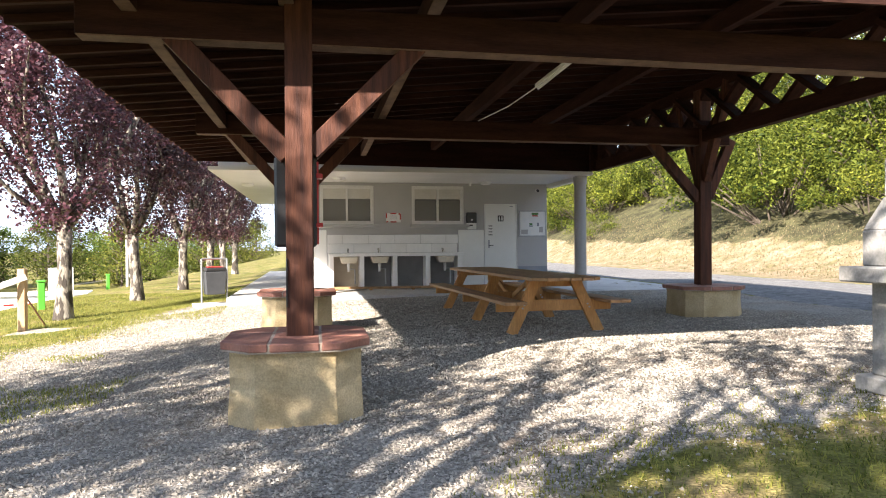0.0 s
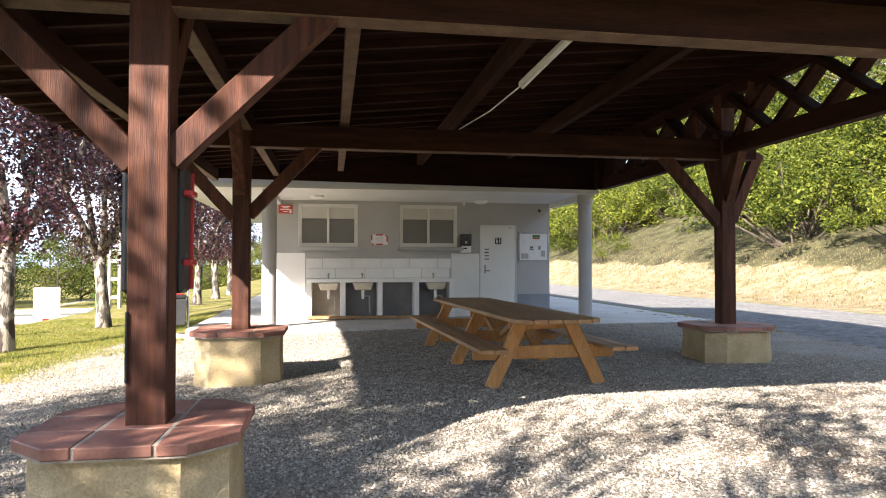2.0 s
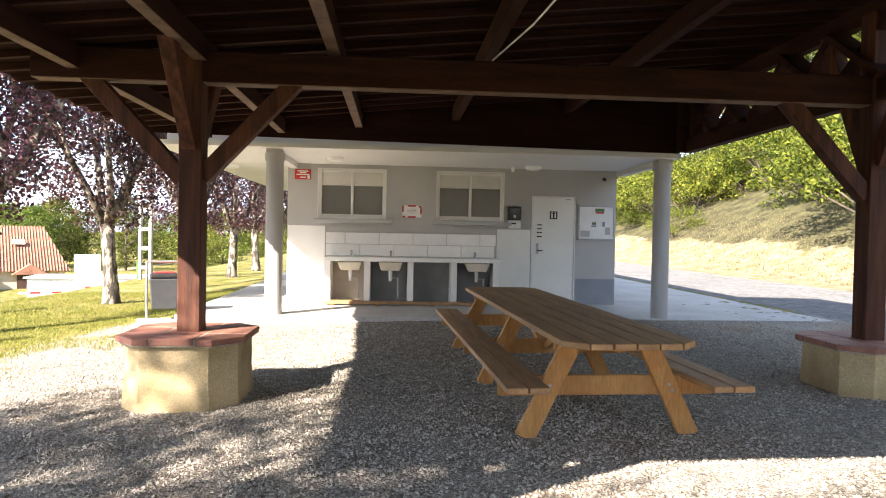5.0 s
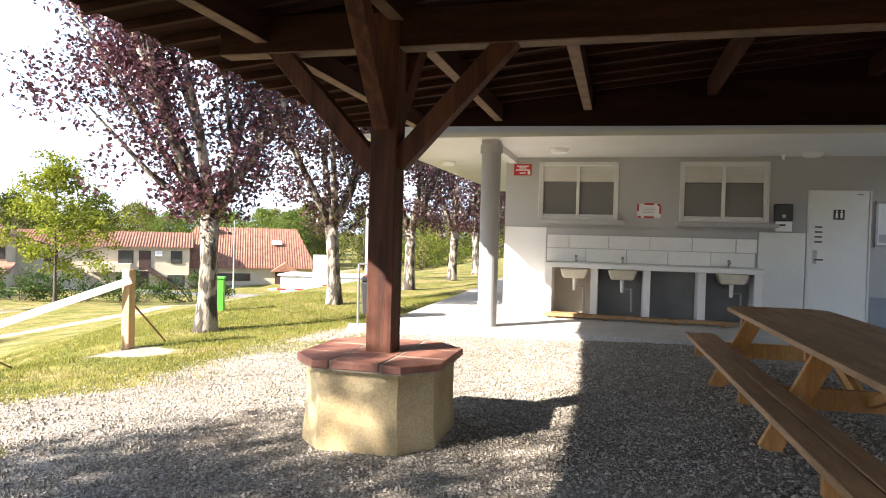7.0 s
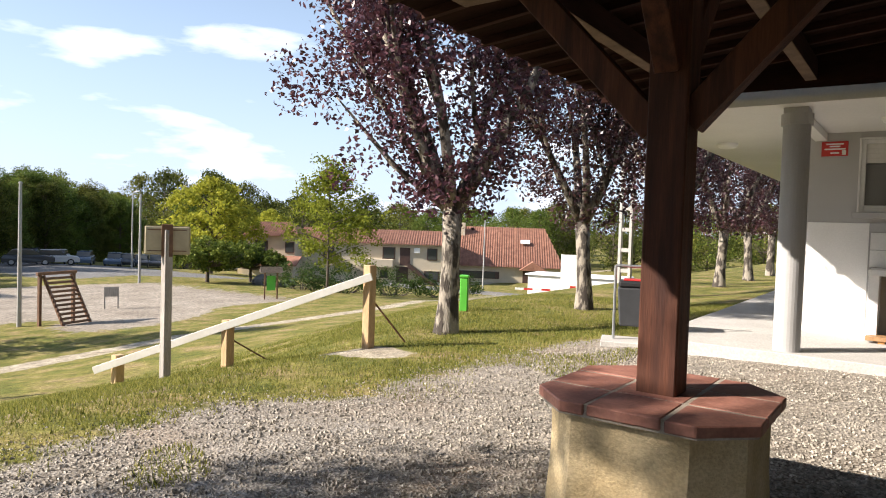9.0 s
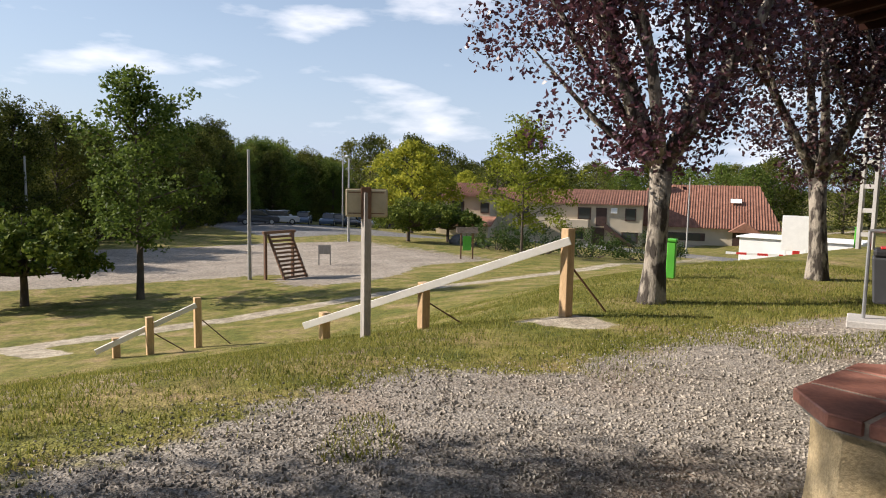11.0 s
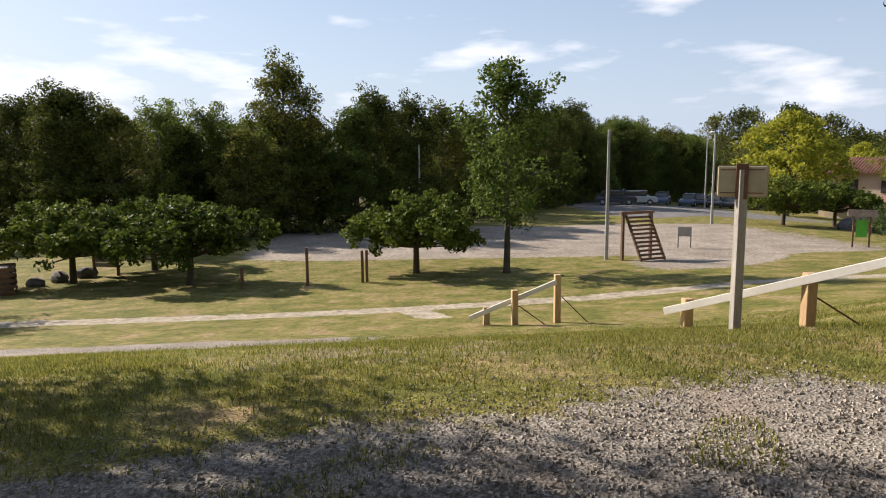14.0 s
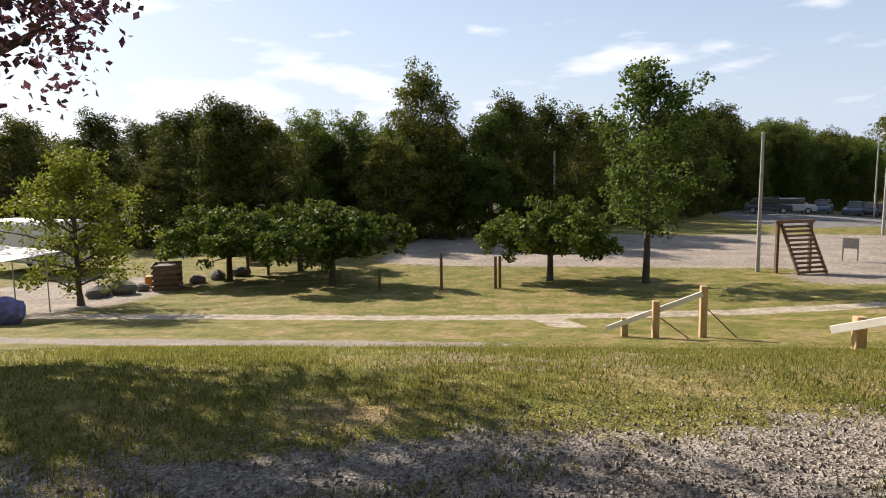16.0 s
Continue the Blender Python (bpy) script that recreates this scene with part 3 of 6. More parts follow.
def wall_with_holes(name, x0, x1, z0, z1, y0, y1, holes, material, label):
    """A wall along x between y0 and y1 with rectangular openings (x0, x1, z0, z1)."""
    xs = sorted({x0, x1, *[h[0] for h in holes], *[h[1] for h in holes]})
    zs = sorted({z0, z1, *[h[2] for h in holes], *[h[3] for h in holes]})
    bm = bmesh.new()
    solidc = {}
    for i in range(len(xs) - 1):
        for k in range(len(zs) - 1):
            cx, cz = (xs[i] + xs[i + 1]) / 2, (zs[k] + zs[k + 1]) / 2
            solidc[i, k] = not any(h[0] < cx < h[1] and h[2] < cz < h[3] for h in holes)
    v = {}

    def vert(x, y, z):
        key = (round(x, 4), round(y, 4), round(z, 4))
        if key not in v:
            v[key] = bm.verts.new((x, y, z))
        return v[key]
    for (i, k), s in solidc.items():
        if not s:
            continue
        a, b, c, d = xs[i], xs[i + 1], zs[k], zs[k + 1]
        bm.faces.new([vert(a, y0, c), vert(b, y0, c), vert(b, y0, d), vert(a, y0, d)])
        bm.faces.new([vert(a, y1, d), vert(b, y1, d), vert(b, y1, c), vert(a, y1, c)])
        for (di, dk), q in {(-1, 0): (a, a, c, d), (1, 0): (b, b, c, d), (0, -1): (a, b, c, c), (0, 1): (a, b, d, d)}.items():
            if not solidc.get((i + di, k + dk), False):
                xa, xb, za, zb = q
                if xa == xb:
                    bm.faces.new([vert(xa, y0, za), vert(xa, y1, za), vert(xa, y1, zb), vert(xa, y0, zb)])
                else:
                    bm.faces.new([vert(xa, y0, za), vert(xb, y0, za), vert(xb, y1, za), vert(xa, y1, za)])
    bmesh.ops.recalc_face_normals(bm, faces=bm.faces)
    return thing(part(name, bm, material), label, "wall", kind="structure")


WX0, WX1, WY, WTOP = 0.18, 6.47, 17.0, 2.76
W1, W2, DR = (0.76, 2.0, 1.74, 2.66), (2.99, 4.25, 1.74, 2.66), (4.81, 5.67, SLAB + 0.01, 2.25)
wall_with_holes("wall_south", WX0, WX1, SLAB, WTOP, WY, WY + 0.22, [W1, W2, DR], "wall", "grey painted masonry front wall of the wash house")
for nm, x in (("wall_west", WX0 + 0.11), ("wall_east", WX1 - 0.11)):
    thing(part(nm, B((x, WY + 0.22 + 3.9, (SLAB + WTOP) / 2), (0.22, 7.8, WTOP - SLAB), bev=0), "wall"), "grey painted masonry side wall", "wall", kind="structure")
thing(part("wall_north", B(((WX0 + WX1) / 2, WY + 8.13, (SLAB + WTOP) / 2), (WX1 - WX0, 0.22, WTOP - SLAB), bev=0), "wall"), "grey painted masonry back wall", "wall", kind="structure")
thing(part("ceiling", B((2.62, 20.1, WTOP + 0.035), (8.2, 10.9, 0.07), bev=0), "soffit"), "white lined soffit under the wash house eaves", "ceiling", kind="structure")
thing(part("roof_east", B((2.7, 20.2, WTOP + 0.215), (8.0, 10.8, 0.28), bev=0.01), "soffit"), "white edged roof of the wash house", "roof", kind="structure")


def panel_wall(name, x0, x1, z0, z1, material, label, y=WY, d=0.012, cat="trim"):
    return thing(part(name, B(((x0 + x1) / 2, y - d / 2 - 0.001, (z0 + z1) / 2), (x1 - x0, d, z1 - z0), bev=0.002), material), label, cat, kind="structure")


panel_wall("trim", WX0 + 0.01, 0.885, SLAB + 0.11, 1.60, "wall_white", "white painted lower wall band")
panel_wall("trim", WX0 - 0.02, 0.93, SLAB, SLAB + 0.11, "wall_white", "white painted plinth ledge", d=0.10)
panel_wall("trim", 4.14, 4.79, SLAB, 1.595, "door", "white painted access panel beside the sinks", d=0.03)
panel_wall("trim", 5.70, WX1 - 0.002, SLAB, 0.665, "blue_grey", "blue grey painted plinth")
panel_wall("trim", 0.885, 4.13, 1.50, 1.60, "wall", "grey ledge above the tiled splashback", d=0.02)


def window_unit(x0, x1, z0, z1):
    w = empty("window_1", label="white sliding window with half lowered shutter and frosted panes", category="window", kind="structure")
    y = WY + 0.05
    fw = 0.05
    for nm, c, s in (("frame_side", (x0 + fw / 2, y, (z0 + z1) / 2), (fw, 0.09, z1 - z0)), ("frame_side", (x1 - fw / 2, y, (z0 + z1) / 2), (fw, 0.09, z1 - z0)),
                     ("frame_head", ((x0 + x1) / 2, y, z1 - fw / 2), (x1 - x0 - 2 * fw, 0.09, fw)), ("frame_foot", ((x0 + x1) / 2, y, z0 + fw / 2), (x1 - x0 - 2 * fw, 0.09, fw)),
                     ("mullion", ((x0 + x1) / 2, y - 0.005, (z0 + z1) / 2), (0.05, 0.09, z1 - z0 - 2 * fw))):
        part(nm, B(c, s), "pvc", w)
    top = z1 - 0.30
    for k in range(2):
        a = x0 + fw if k == 0 else (x0 + x1) / 2 + 0.026
        b = (x0 + x1) / 2 - 0.026 if k == 0 else x1 - fw
        part("pane", B(((a + b) / 2, y + 0.02, (z0 + fw + top) / 2), (b - a, 0.012, top - z0 - fw), bev=0), "glass", w, "frosted grey pane")
        part("sash", B(((a + b) / 2, y - 0.002, z0 + fw + 0.018), (b - a, 0.05, 0.036)), "pvc", w)
        for s in range(4):
            part("shutter_slat", B(((a + b) / 2, y + 0.01, top + 0.035 + s * 0.062), (b - a, 0.03, 0.0612), bev=0.002), "blind", w, "pale shutter slat")
    part("window_sill", B(((x0 + x1) / 2 + 0.04, WY - 0.05, z0 - 0.045), (x1 - x0 + 0.22, 0.2, 0.07)), "wall", w, "grey concrete sill")
    for sx in (x0 - 0.012, x1 + 0.012):
        part("screen_rail", B((sx, WY - 0.012, (z0 + z1) / 2), (0.024, 0.02, z1 - z0 + 0.04), bev=0.002), "pvc", w)
    part("screen_rail", B(((x0 + x1) / 2, WY - 0.012, z1 + 0.012), (x1 - x0, 0.02, 0.024), bev=0.002), "pvc", w)
    return w


window_unit(*W1)
window_unit(*W2)

# door
d = empty("door_1", label="white closed steel door with toilet sign and lever lock", category="door", kind="structure")
dx0, dx1, dz0, dz1 = DR
part("door_leaf", B(((dx0 + dx1) / 2, WY + 0.02, (dz0 + dz1) / 2), (dx1 - dx0 - 0.06, 0.05, dz1 - dz0 - 0.03)), "door", d)
for x in (dx0 + 0.014, dx1 - 0.014):
    part("door_frame", B((x, WY + 0.03, (dz0 + dz1) / 2), (0.026, 0.11, dz1 - dz0), bev=0.002), "pvc", d)
part("door_frame", B(((dx0 + dx1) / 2, WY + 0.03, dz1 - 0.013), (dx1 - dx0 - 0.056, 0.11, 0.026), bev=0.002), "pvc", d)
part("lock_plate", B((4.93, WY - 0.012, 1.24), (0.05, 0.012, 0.2)), "steel", d, "steel lock plate")
part("door_handle", T([(4.93, WY - 0.02, 1.20), (4.93, WY - 0.06, 1.20), (5.03, WY - 0.06, 1.20)], 0.010, 8), "black", d, "black lever handle")
for k in range(4):
    part("notice_bar", B((4.97, WY - 0.008, 1.47 + 0.075 * k), (0.10, 0.004, 0.022), bev=0), "black", d, "small dark lettering bar")
ws = part("toilet_sign", B((5.24, WY - 0.009, 1.885), (0.15, 0.006, 0.15), bev=0.002), "black", d, "black square toilet pictogram")
for k in (-1, 1):
    part("figure_mark", B((5.24 + 0.032 * k, WY - 0.014, 1.875), (0.03, 0.004, 0.085), bev=0.001), "white", ws)
    part("figure_mark", T([(5.24 + 0.032 * k, WY - 0.016, 1.935), (5.24 + 0.032 * k, WY - 0.012, 1.935)], 0.014, 10), "white", ws)
part("brand_mark", B((5.52, WY - 0.008, 2.19), (0.09, 0.004, 0.016), bev=0), "blue_grey", d)

# columns
for x, y in ((0.30, 14.98), (6.55, 14.98)):
    c = empty("column", label="round grey painted concrete column on the slab", category="column", group="wash house columns", kind="structure")
    seg = 28
    part("shaft", T([(x, y, SLAB), (x, y, WTOP - 0.18)], 0.135, seg), "wall", c, smooth=False)
    part("collar", T([(x, y, WTOP - 0.18), (x, y, WTOP - 0.06)], 0.155, seg), "wall", c)
    part("capital", B((x, y, WTOP - 0.03), (0.24, 0.24, 0.06)), "wall", c)
# beams under the soffit from column to wall
for x in (0.30, 6.55):
    thing(part("beam", B((x, 16.05, WTOP - 0.05), (0.14, 1.9, 0.10)), "soffit"), "white painted lintel under the soffit", "beam", kind="structure")

# sink unit
su = empty("sink_unit", label="white tiled wash basin counter with four niches on the slab", category="sink unit")
SX0, SX1, SY = 0.94, 4.135, 16.45
part("counter", B(((SX0 + SX1) / 2, (SY + WY) / 2 - 0.01, 1.0), (SX1 - SX0 + 0.02, WY - SY + 0.02, 0.075)), "wall_white", su)
for a in (0.985, 1.70, 2.49, 3.29, 4.075):
    part("divider", B((a, (SY + WY) / 2 + 0.03, (SLAB + 0.96) / 2 + 0.02), (0.11 if a < 4 else 0.12, WY - SY - 0.06, 0.96 - SLAB), bev=0.004), "wall_white", su)
xs = (0.985, 1.70, 2.49, 3.29, 4.075)
for k in range(4):
    a, b = xs[k] + 0.056, xs[k + 1] - 0.056
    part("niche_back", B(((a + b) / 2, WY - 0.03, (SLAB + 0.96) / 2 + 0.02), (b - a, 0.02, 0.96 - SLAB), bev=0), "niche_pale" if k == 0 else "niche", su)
    if k == 2:
        continue
    sx = (a + b) / 2 + (0.03 if k else 0.05)
    bas = part("basin", solid([(sx - 0.22, SY - 0.06, 0.955), (sx + 0.22, SY - 0.06, 0.955), (sx + 0.22, SY + 0.34, 0.955), (sx - 0.22, SY + 0.34, 0.955),
                               (sx - 0.17, SY - 0.02, 0.80), (sx + 0.17, SY - 0.02, 0.80), (sx + 0.17, SY + 0.30, 0.80), (sx - 0.17, SY + 0.30, 0.80)],
                              [(0, 1, 2, 3), (4, 5, 6, 7), (0, 1, 5, 4), (1, 2, 6, 5), (2, 3, 7, 6), (3, 0, 4, 7)], 0.02), "ceramic", su, "cream ceramic basin")
    part("trap", T([(sx, SY + 0.14, 0.80), (sx, SY + 0.14, 0.60)], [0.035, 0.028], 12), "white", bas, "white plastic bottle trap")
    part("waste_pipe", T([(sx + 0.03, SY + 0.14, 0.66), (sx + 0.14, SY + 0.16, 0.66), (sx + 0.15, SY + 0.18, 0.30)], 0.018, 8), "steel", bas, "grey waste pipe")
    part("tap", T([(sx, WY - 0.10, 1.035), (sx, WY - 0.10, 1.10), (sx, WY - 0.13, 1.13), (sx, WY - 0.22, 1.12), (sx, WY - 0.235, 1.09)], 0.014, 8), "chrome", su, "chrome tap")
    part("tap_knob", T([(sx, WY - 0.10, 1.10), (sx, WY - 0.10, 1.15)], 0.022, 8), "chrome", su)
for r in range(2):
    x = 0.90
    k = 0
    while x < 4.12:
        w = min(0.64 if (k or r == 0) else 0.36, 4.13 - x)
        z0 = 1.045 + r * 0.222
        if w > 0.05:
            part("tile", B((x + w / 2, WY - 0.008, z0 + 0.108), (w - 0.008, 0.014, 0.214), bev=0.003), "tile_white", su)
        x += w
        k += 1
gk = part("foot_plank", B((2.36, SY - 0.07, SLAB + 0.055), (2.85, 0.13, 0.05)), "table_top", su, "loose wooden duckboard plank")
part("foot_plank", B((1.28, SY + 0.05, SLAB + 0.055), (0.62, 0.13, 0.05)), "table_top", su)
for a in (1.1, 1.9, 2.9, 3.6):
    part("plank_bearer", B((a, SY - 0.05, SLAB + 0.0155), (0.07, 0.12, 0.03)), "larch", su)

# wall signs, boxes, board
rs = empty("wall_sign", label="red enamel rule sign with white lettering bars", category="sign")
part("plate", B((0.46, WY - 0.008, 2.555), (0.30, 0.012, 0.19), bev=0.002), "red", rs)
for z, w in ((2.615, 0.20), (2.585, 0.12), (2.55, 0.24), (2.50, 0.10)):
    part("lettering_bar", B((0.46, WY - 0.016, z), (w, 0.003, 0.018), bev=0), "white", rs)
part("lettering_bar", B((0.565, WY - 0.016, 2.505), (0.045, 0.003, 0.06), bev=0), "white", rs)
nt = empty("notice", label="white paper notice taped with red corners to the wall", category="notice")
part("sheet", B((2.51, WY - 0.004, 1.90), (0.36, 0.006, 0.23), bev=0), "white", nt)
for x, z, w, h in ((2.51, 2.005, 0.15, 0.028), (2.51, 1.797, 0.15, 0.028), (2.34, 1.95, 0.028, 0.12), (2.68, 1.92, 0.028, 0.13), (2.36, 1.80, 0.05, 0.03), (2.66, 1.995, 0.05, 0.03)):
    part("tape", B((x, WY - 0.009, z), (w, 0.003, h), bev=0), "red", nt)
for k in range(4):
    part("text_bar", B((2.51, WY - 0.009, 1.87 + 0.025 * k), (0.18, 0.002, 0.006), bev=0), "blue_grey", nt)
ph = empty("payment_terminal", label="black and white wall payment terminal beside the door", category="terminal")
part("housing", B((4.465, WY - 0.06, 1.90), (0.25, 0.12, 0.26), bev=0.012), "black", ph)
part("screen", B((4.465, WY - 0.123, 1.94), (0.15, 0.006, 0.10), bev=0.002), "glass_dark", ph)
part("keypad", B((4.465, WY - 0.055, 1.69), (0.24, 0.10, 0.16), bev=0.01), "white", ph, "white lower housing")
part("slot", B((4.44, WY - 0.107, 1.71), (0.10, 0.006, 0.03), bev=0.001), "black", ph)
part("emblem", B((4.465, WY - 0.123, 1.845), (0.05, 0.006, 0.05), bev=0.002), "steel", ph)
nb = empty("notice_board", label="glazed white notice board with pinned papers", category="notice board")
bx0, bx1, bz0, bz1 = 5.715, 6.44, 1.42, 2.09
part("backing", B(((bx0 + bx1) / 2, WY - 0.015, (bz0 + bz1) / 2), (bx1 - bx0, 0.028, bz1 - bz0)), "white", nb)
for c, s in ((((bx0 + bx1) / 2, WY - 0.03, bz0 + 0.015), (bx1 - bx0, 0.05, 0.03)), (((bx0 + bx1) / 2, WY - 0.03, bz1 - 0.015), (bx1 - bx0, 0.05, 0.03)),
             ((bx0 + 0.015, WY - 0.03, (bz0 + bz1) / 2), (0.03, 0.05, bz1 - bz0 - 0.062)), ((bx1 - 0.015, WY - 0.03, (bz0 + bz1) / 2), (0.03, 0.05, bz1 - bz0 - 0.062))):
    part("frame", B(c, s, bev=0.003), "steel", nb)
for x, z, w, h, m in ((6.14, 2.0, 0.18, 0.06, "hedge_paint"), (6.14, 1.95, 0.16, 0.03, "red"), (6.03, 1.74, 0.08, 0.05, "hedge_paint"), (6.03, 1.69, 0.10, 0.03, "blue_grey"), (5.83, 1.72, 0.10, 0.13, "wall_white"),
                      (6.22, 1.73, 0.05, 0.09, "blue_grey"), (5.86, 1.54, 0.18, 0.12, "wall"), (6.1, 1.53, 0.14, 0.12, "wall_white"), (6.3, 1.60, 0.10, 0.14, "wall"), (5.9, 1.95, 0.12, 0.10, "wall_white")):
    part("pinned_paper", B((x, WY - 0.034, z), (w, 0.004, h), bev=0), m, nb)
for x, y in ((1.15, 15.9), (4.72, 16.5), (-1.0, 17.6)):
    cl_ = empty("ceiling_light", label="round white bulkhead light on the soffit, unlit", category="lamp", group="soffit lights")
    part("base", T([(x, y, WTOP), (x, y, WTOP - 0.03)], 0.15, 24), "white", cl_)
    part("diffuser", T([(x, y, WTOP - 0.03), (x, y, WTOP - 0.06), (x, y, WTOP - 0.075)], [0.14, 0.125, 0.07], 24), "diffuser", cl_)
dc = empty("door_camera", label="small black dome sensor under the soffit", category="sensor")
part("bracket", B((6.2, WY - 0.03, 2.60), (0.05, 0.06, 0.05)), "white", dc)
part("dome", T([(6.2, WY - 0.06, 2.60), (6.2, WY - 0.12, 2.58)], [0.035, 0.03], 12), "black", dc)
pr = empty("motion_sensor", label="small white movement sensor on the soffit", category="sensor")
part("body", T([(4.38, 16.7, WTOP), (4.38, 16.7, WTOP - 0.09)], [0.035, 0.025], 12), "white", pr)

# ---------------- pavilion ----------------
POSTS = ((0.52, 5.767), (0.385, 10.45), (6.78, 5.767), (6.78, 10.45))
PYS = (5.767, 10.45)
EAVE_W, EAVE_E, Y0, Y1 = -1.75, 7.5, 5.05, 14.62


def deck(x):
    return 3.02 + 0.1 * (x + 1.7)


BEAM = {5.767: 2.68, 10.45: 2.775}


def planter(cx, cy):
    CAPZ = 0.575 if cx < 0.5 else 0.54
    p = empty("planter_base", pose(cx, cy, 0) @ Matrix.Diagonal((*((1.03, 1.03) if cy > 8 else (0.985, 0.985)), 1, 1)), "ochre rendered eight sided plinth with terracotta tile cap round a post", "plinth", "post plinths")
    gzz = float(gz(cx, cy))

    def octo(h, c):
        return [(-h + c, -h), (h - c, -h), (h, -h + c), (h, h - c), (h - c, h), (-h + c, h), (-h, h - c), (-h, -h + c)]
    bm = bmesh.new()
    rings = []
    for k, z in enumerate((gzz - 0.25, gzz + 0.05, gzz + 0.25, 0.36, CAPZ - 0.075)):
        h = 0.475 - 0.012 * (k > 1)
        ring = []
        o = octo(h, 0.19)
        for i in range(8):
            a, b = Vector(o[i]), Vector(o[(i + 1) % 8])
            n = 4 if i % 2 == 0 else 2
            for s in range(n):
                q = a.lerp(b, s / n)
                w = 0.006 * noise.noise(Vector((q.x * 6 + cx, q.y * 6 + cy, z * 6)))
                ring.append(bm.verts.new((q.x * (1 + w / h), q.y * (1 + w / h), z)))
        rings.append(ring)
    n = len(rings[0])
    for a, b in zip(rings, rings[1:]):
        for i in range(n):
            bm.faces.new((a[i], a[(i + 1) % n], b[(i + 1) % n], b[i]))
    bm.faces.new(rings[-1])
    part("rendered_wall", bm, "render_coat", p)
    o = octo(0.515, 0.20)
    part("mortar_bed", prism(octo(0.511, 0.199), CAPZ - 0.066, CAPZ - 0.004), "mortar", p)

    def clip(poly, nx, ny, dd):
        out = []
        for i in range(len(poly)):
            a, b = poly[i], poly[(i + 1) % len(poly)]
            da, db = a[0] * nx + a[1] * ny - dd, b[0] * nx + b[1] * ny - dd
            if da <= 0:
                out.append(a)
            if da * db < 0:
                t = da / (da - db)
                out.append((a[0] + (b[0] - a[0]) * t, a[1] + (b[1] - a[1]) * t))
        return out
    rng = random.Random(int(cx * 10 + cy * 100))
    q = 1 / math.sqrt(2)
    dd = (0.515 + 0.315) * q
    cuts = (-0.53, -0.18, 0.17, 0.53)
    for i in range(3):
        for j in range(3):
            poly = [(cuts[i] + 0.008, cuts[j] + 0.008), (cuts[i + 1] - 0.008, cuts[j] + 0.008), (cuts[i + 1] - 0.008, cuts[j + 1] - 0.008), (cuts[i] + 0.008, cuts[j + 1] - 0.008)]
            for sx in (-1, 1):
                for sy in (-1, 1):
                    poly = clip(poly, sx * q, sy * q, dd)
            if len(poly) < 3:
                continue
            z = CAPZ + rng.uniform(-0.003, 0.003)
            part("cap_tile", prism(poly, z - 0.055, z, 0.006), "cap", p)
    return p


for x, y in POSTS:
    planter(x, y)

pav = empty("pavilion", label="open dark stained timber shelter with tiled roof", category="shelter", kind="structure")
PW = 0.2


def bounce_under(ob):
    """Unstained wood on a timber's underside, paler for light bounced off the ground."""
    ob.data.materials.append(M["bare_bounce"])
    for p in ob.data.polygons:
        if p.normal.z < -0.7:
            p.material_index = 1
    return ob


for x, y in POSTS:
    bz = BEAM[y]
    x += 0.024 if x < 1 and y < 8 else 0.0
    part("post", B((x, y, (0.53 + deck(x) - 0.2) / 2), (PW, PW, deck(x) - 0.2 - 0.53), bev=0.008), "wood_dark", pav)
    foot = 1.90 if y < 8 else 1.945
    for sx in (-1, 1):
        part("brace", S((x + sx * 0.08, y, foot - 0.03 * (sx < 0)), (x + sx * (0.50 if x > 3 and sx > 0 else 0.95), y, bz + 0.10), 0.145, 0.13, 0.006, (0, 1, 0)), "wood_dark", pav)
    for sy in ((1,) if y < 8 else (-1, 1)):
        part("brace", S((x, y + sy * 0.08, 2.22), (x, y + sy * 0.72, deck(x) - 0.2), 0.15, 0.125, 0.006, (1, 0, 0)), "wood_dark", pav)
for y in PYS:
    bz = BEAM[y]
    bounce_under(part("tie_beam", B(((-0.98 + 7.22) / 2, y, bz + 0.14), (8.2, 0.16, 0.28), bev=0.008), "wood_shaded_x", pav))
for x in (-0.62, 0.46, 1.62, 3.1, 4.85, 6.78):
    purlin = part("purlin", B((x, (Y0 + Y1) / 2, deck(x) - 0.07 - 0.10), (0.11, Y1 - Y0 - 0.06, 0.2), bev=0.006), "wood_shaded_y", pav)
    # pale only on western purlins, standing for bounce from the sunlit ground there
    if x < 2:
        bounce_under(purlin)
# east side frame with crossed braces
part("side_beam", B((6.78, (Y0 + Y1) / 2, 2.94), (0.14, Y1 - Y0 - 0.1, 0.22), bev=0.006), "wood_shaded_y", pav)
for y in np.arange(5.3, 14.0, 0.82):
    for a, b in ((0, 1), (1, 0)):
        part("cross_brace", S((6.78 + 0.04 * (a - b), y + a * 0.8, 3.03), (6.78 + 0.04 * (a - b), y + b * 0.8, deck(6.78) - 0.25), 0.07, 0.19 if y < 10.2 else 0.26, 0.004, (1, 0, 0)), "wood_shaded_y", pav)
part("end_panel", B((6.78, Y1 - 0.36, (2.9 + deck(6.78)) / 2), (0.05, 0.5, deck(6.78) - 3.0), bev=0.004), "wood_shaded_y", pav)
part("end_post", B((6.72, Y1 - 0.09, (2.83 + deck(6.72)) / 2), (0.24, 0.12, deck(6.72) - 2.83 - 0.01), bev=0.006), "wood_shaded_y", pav)
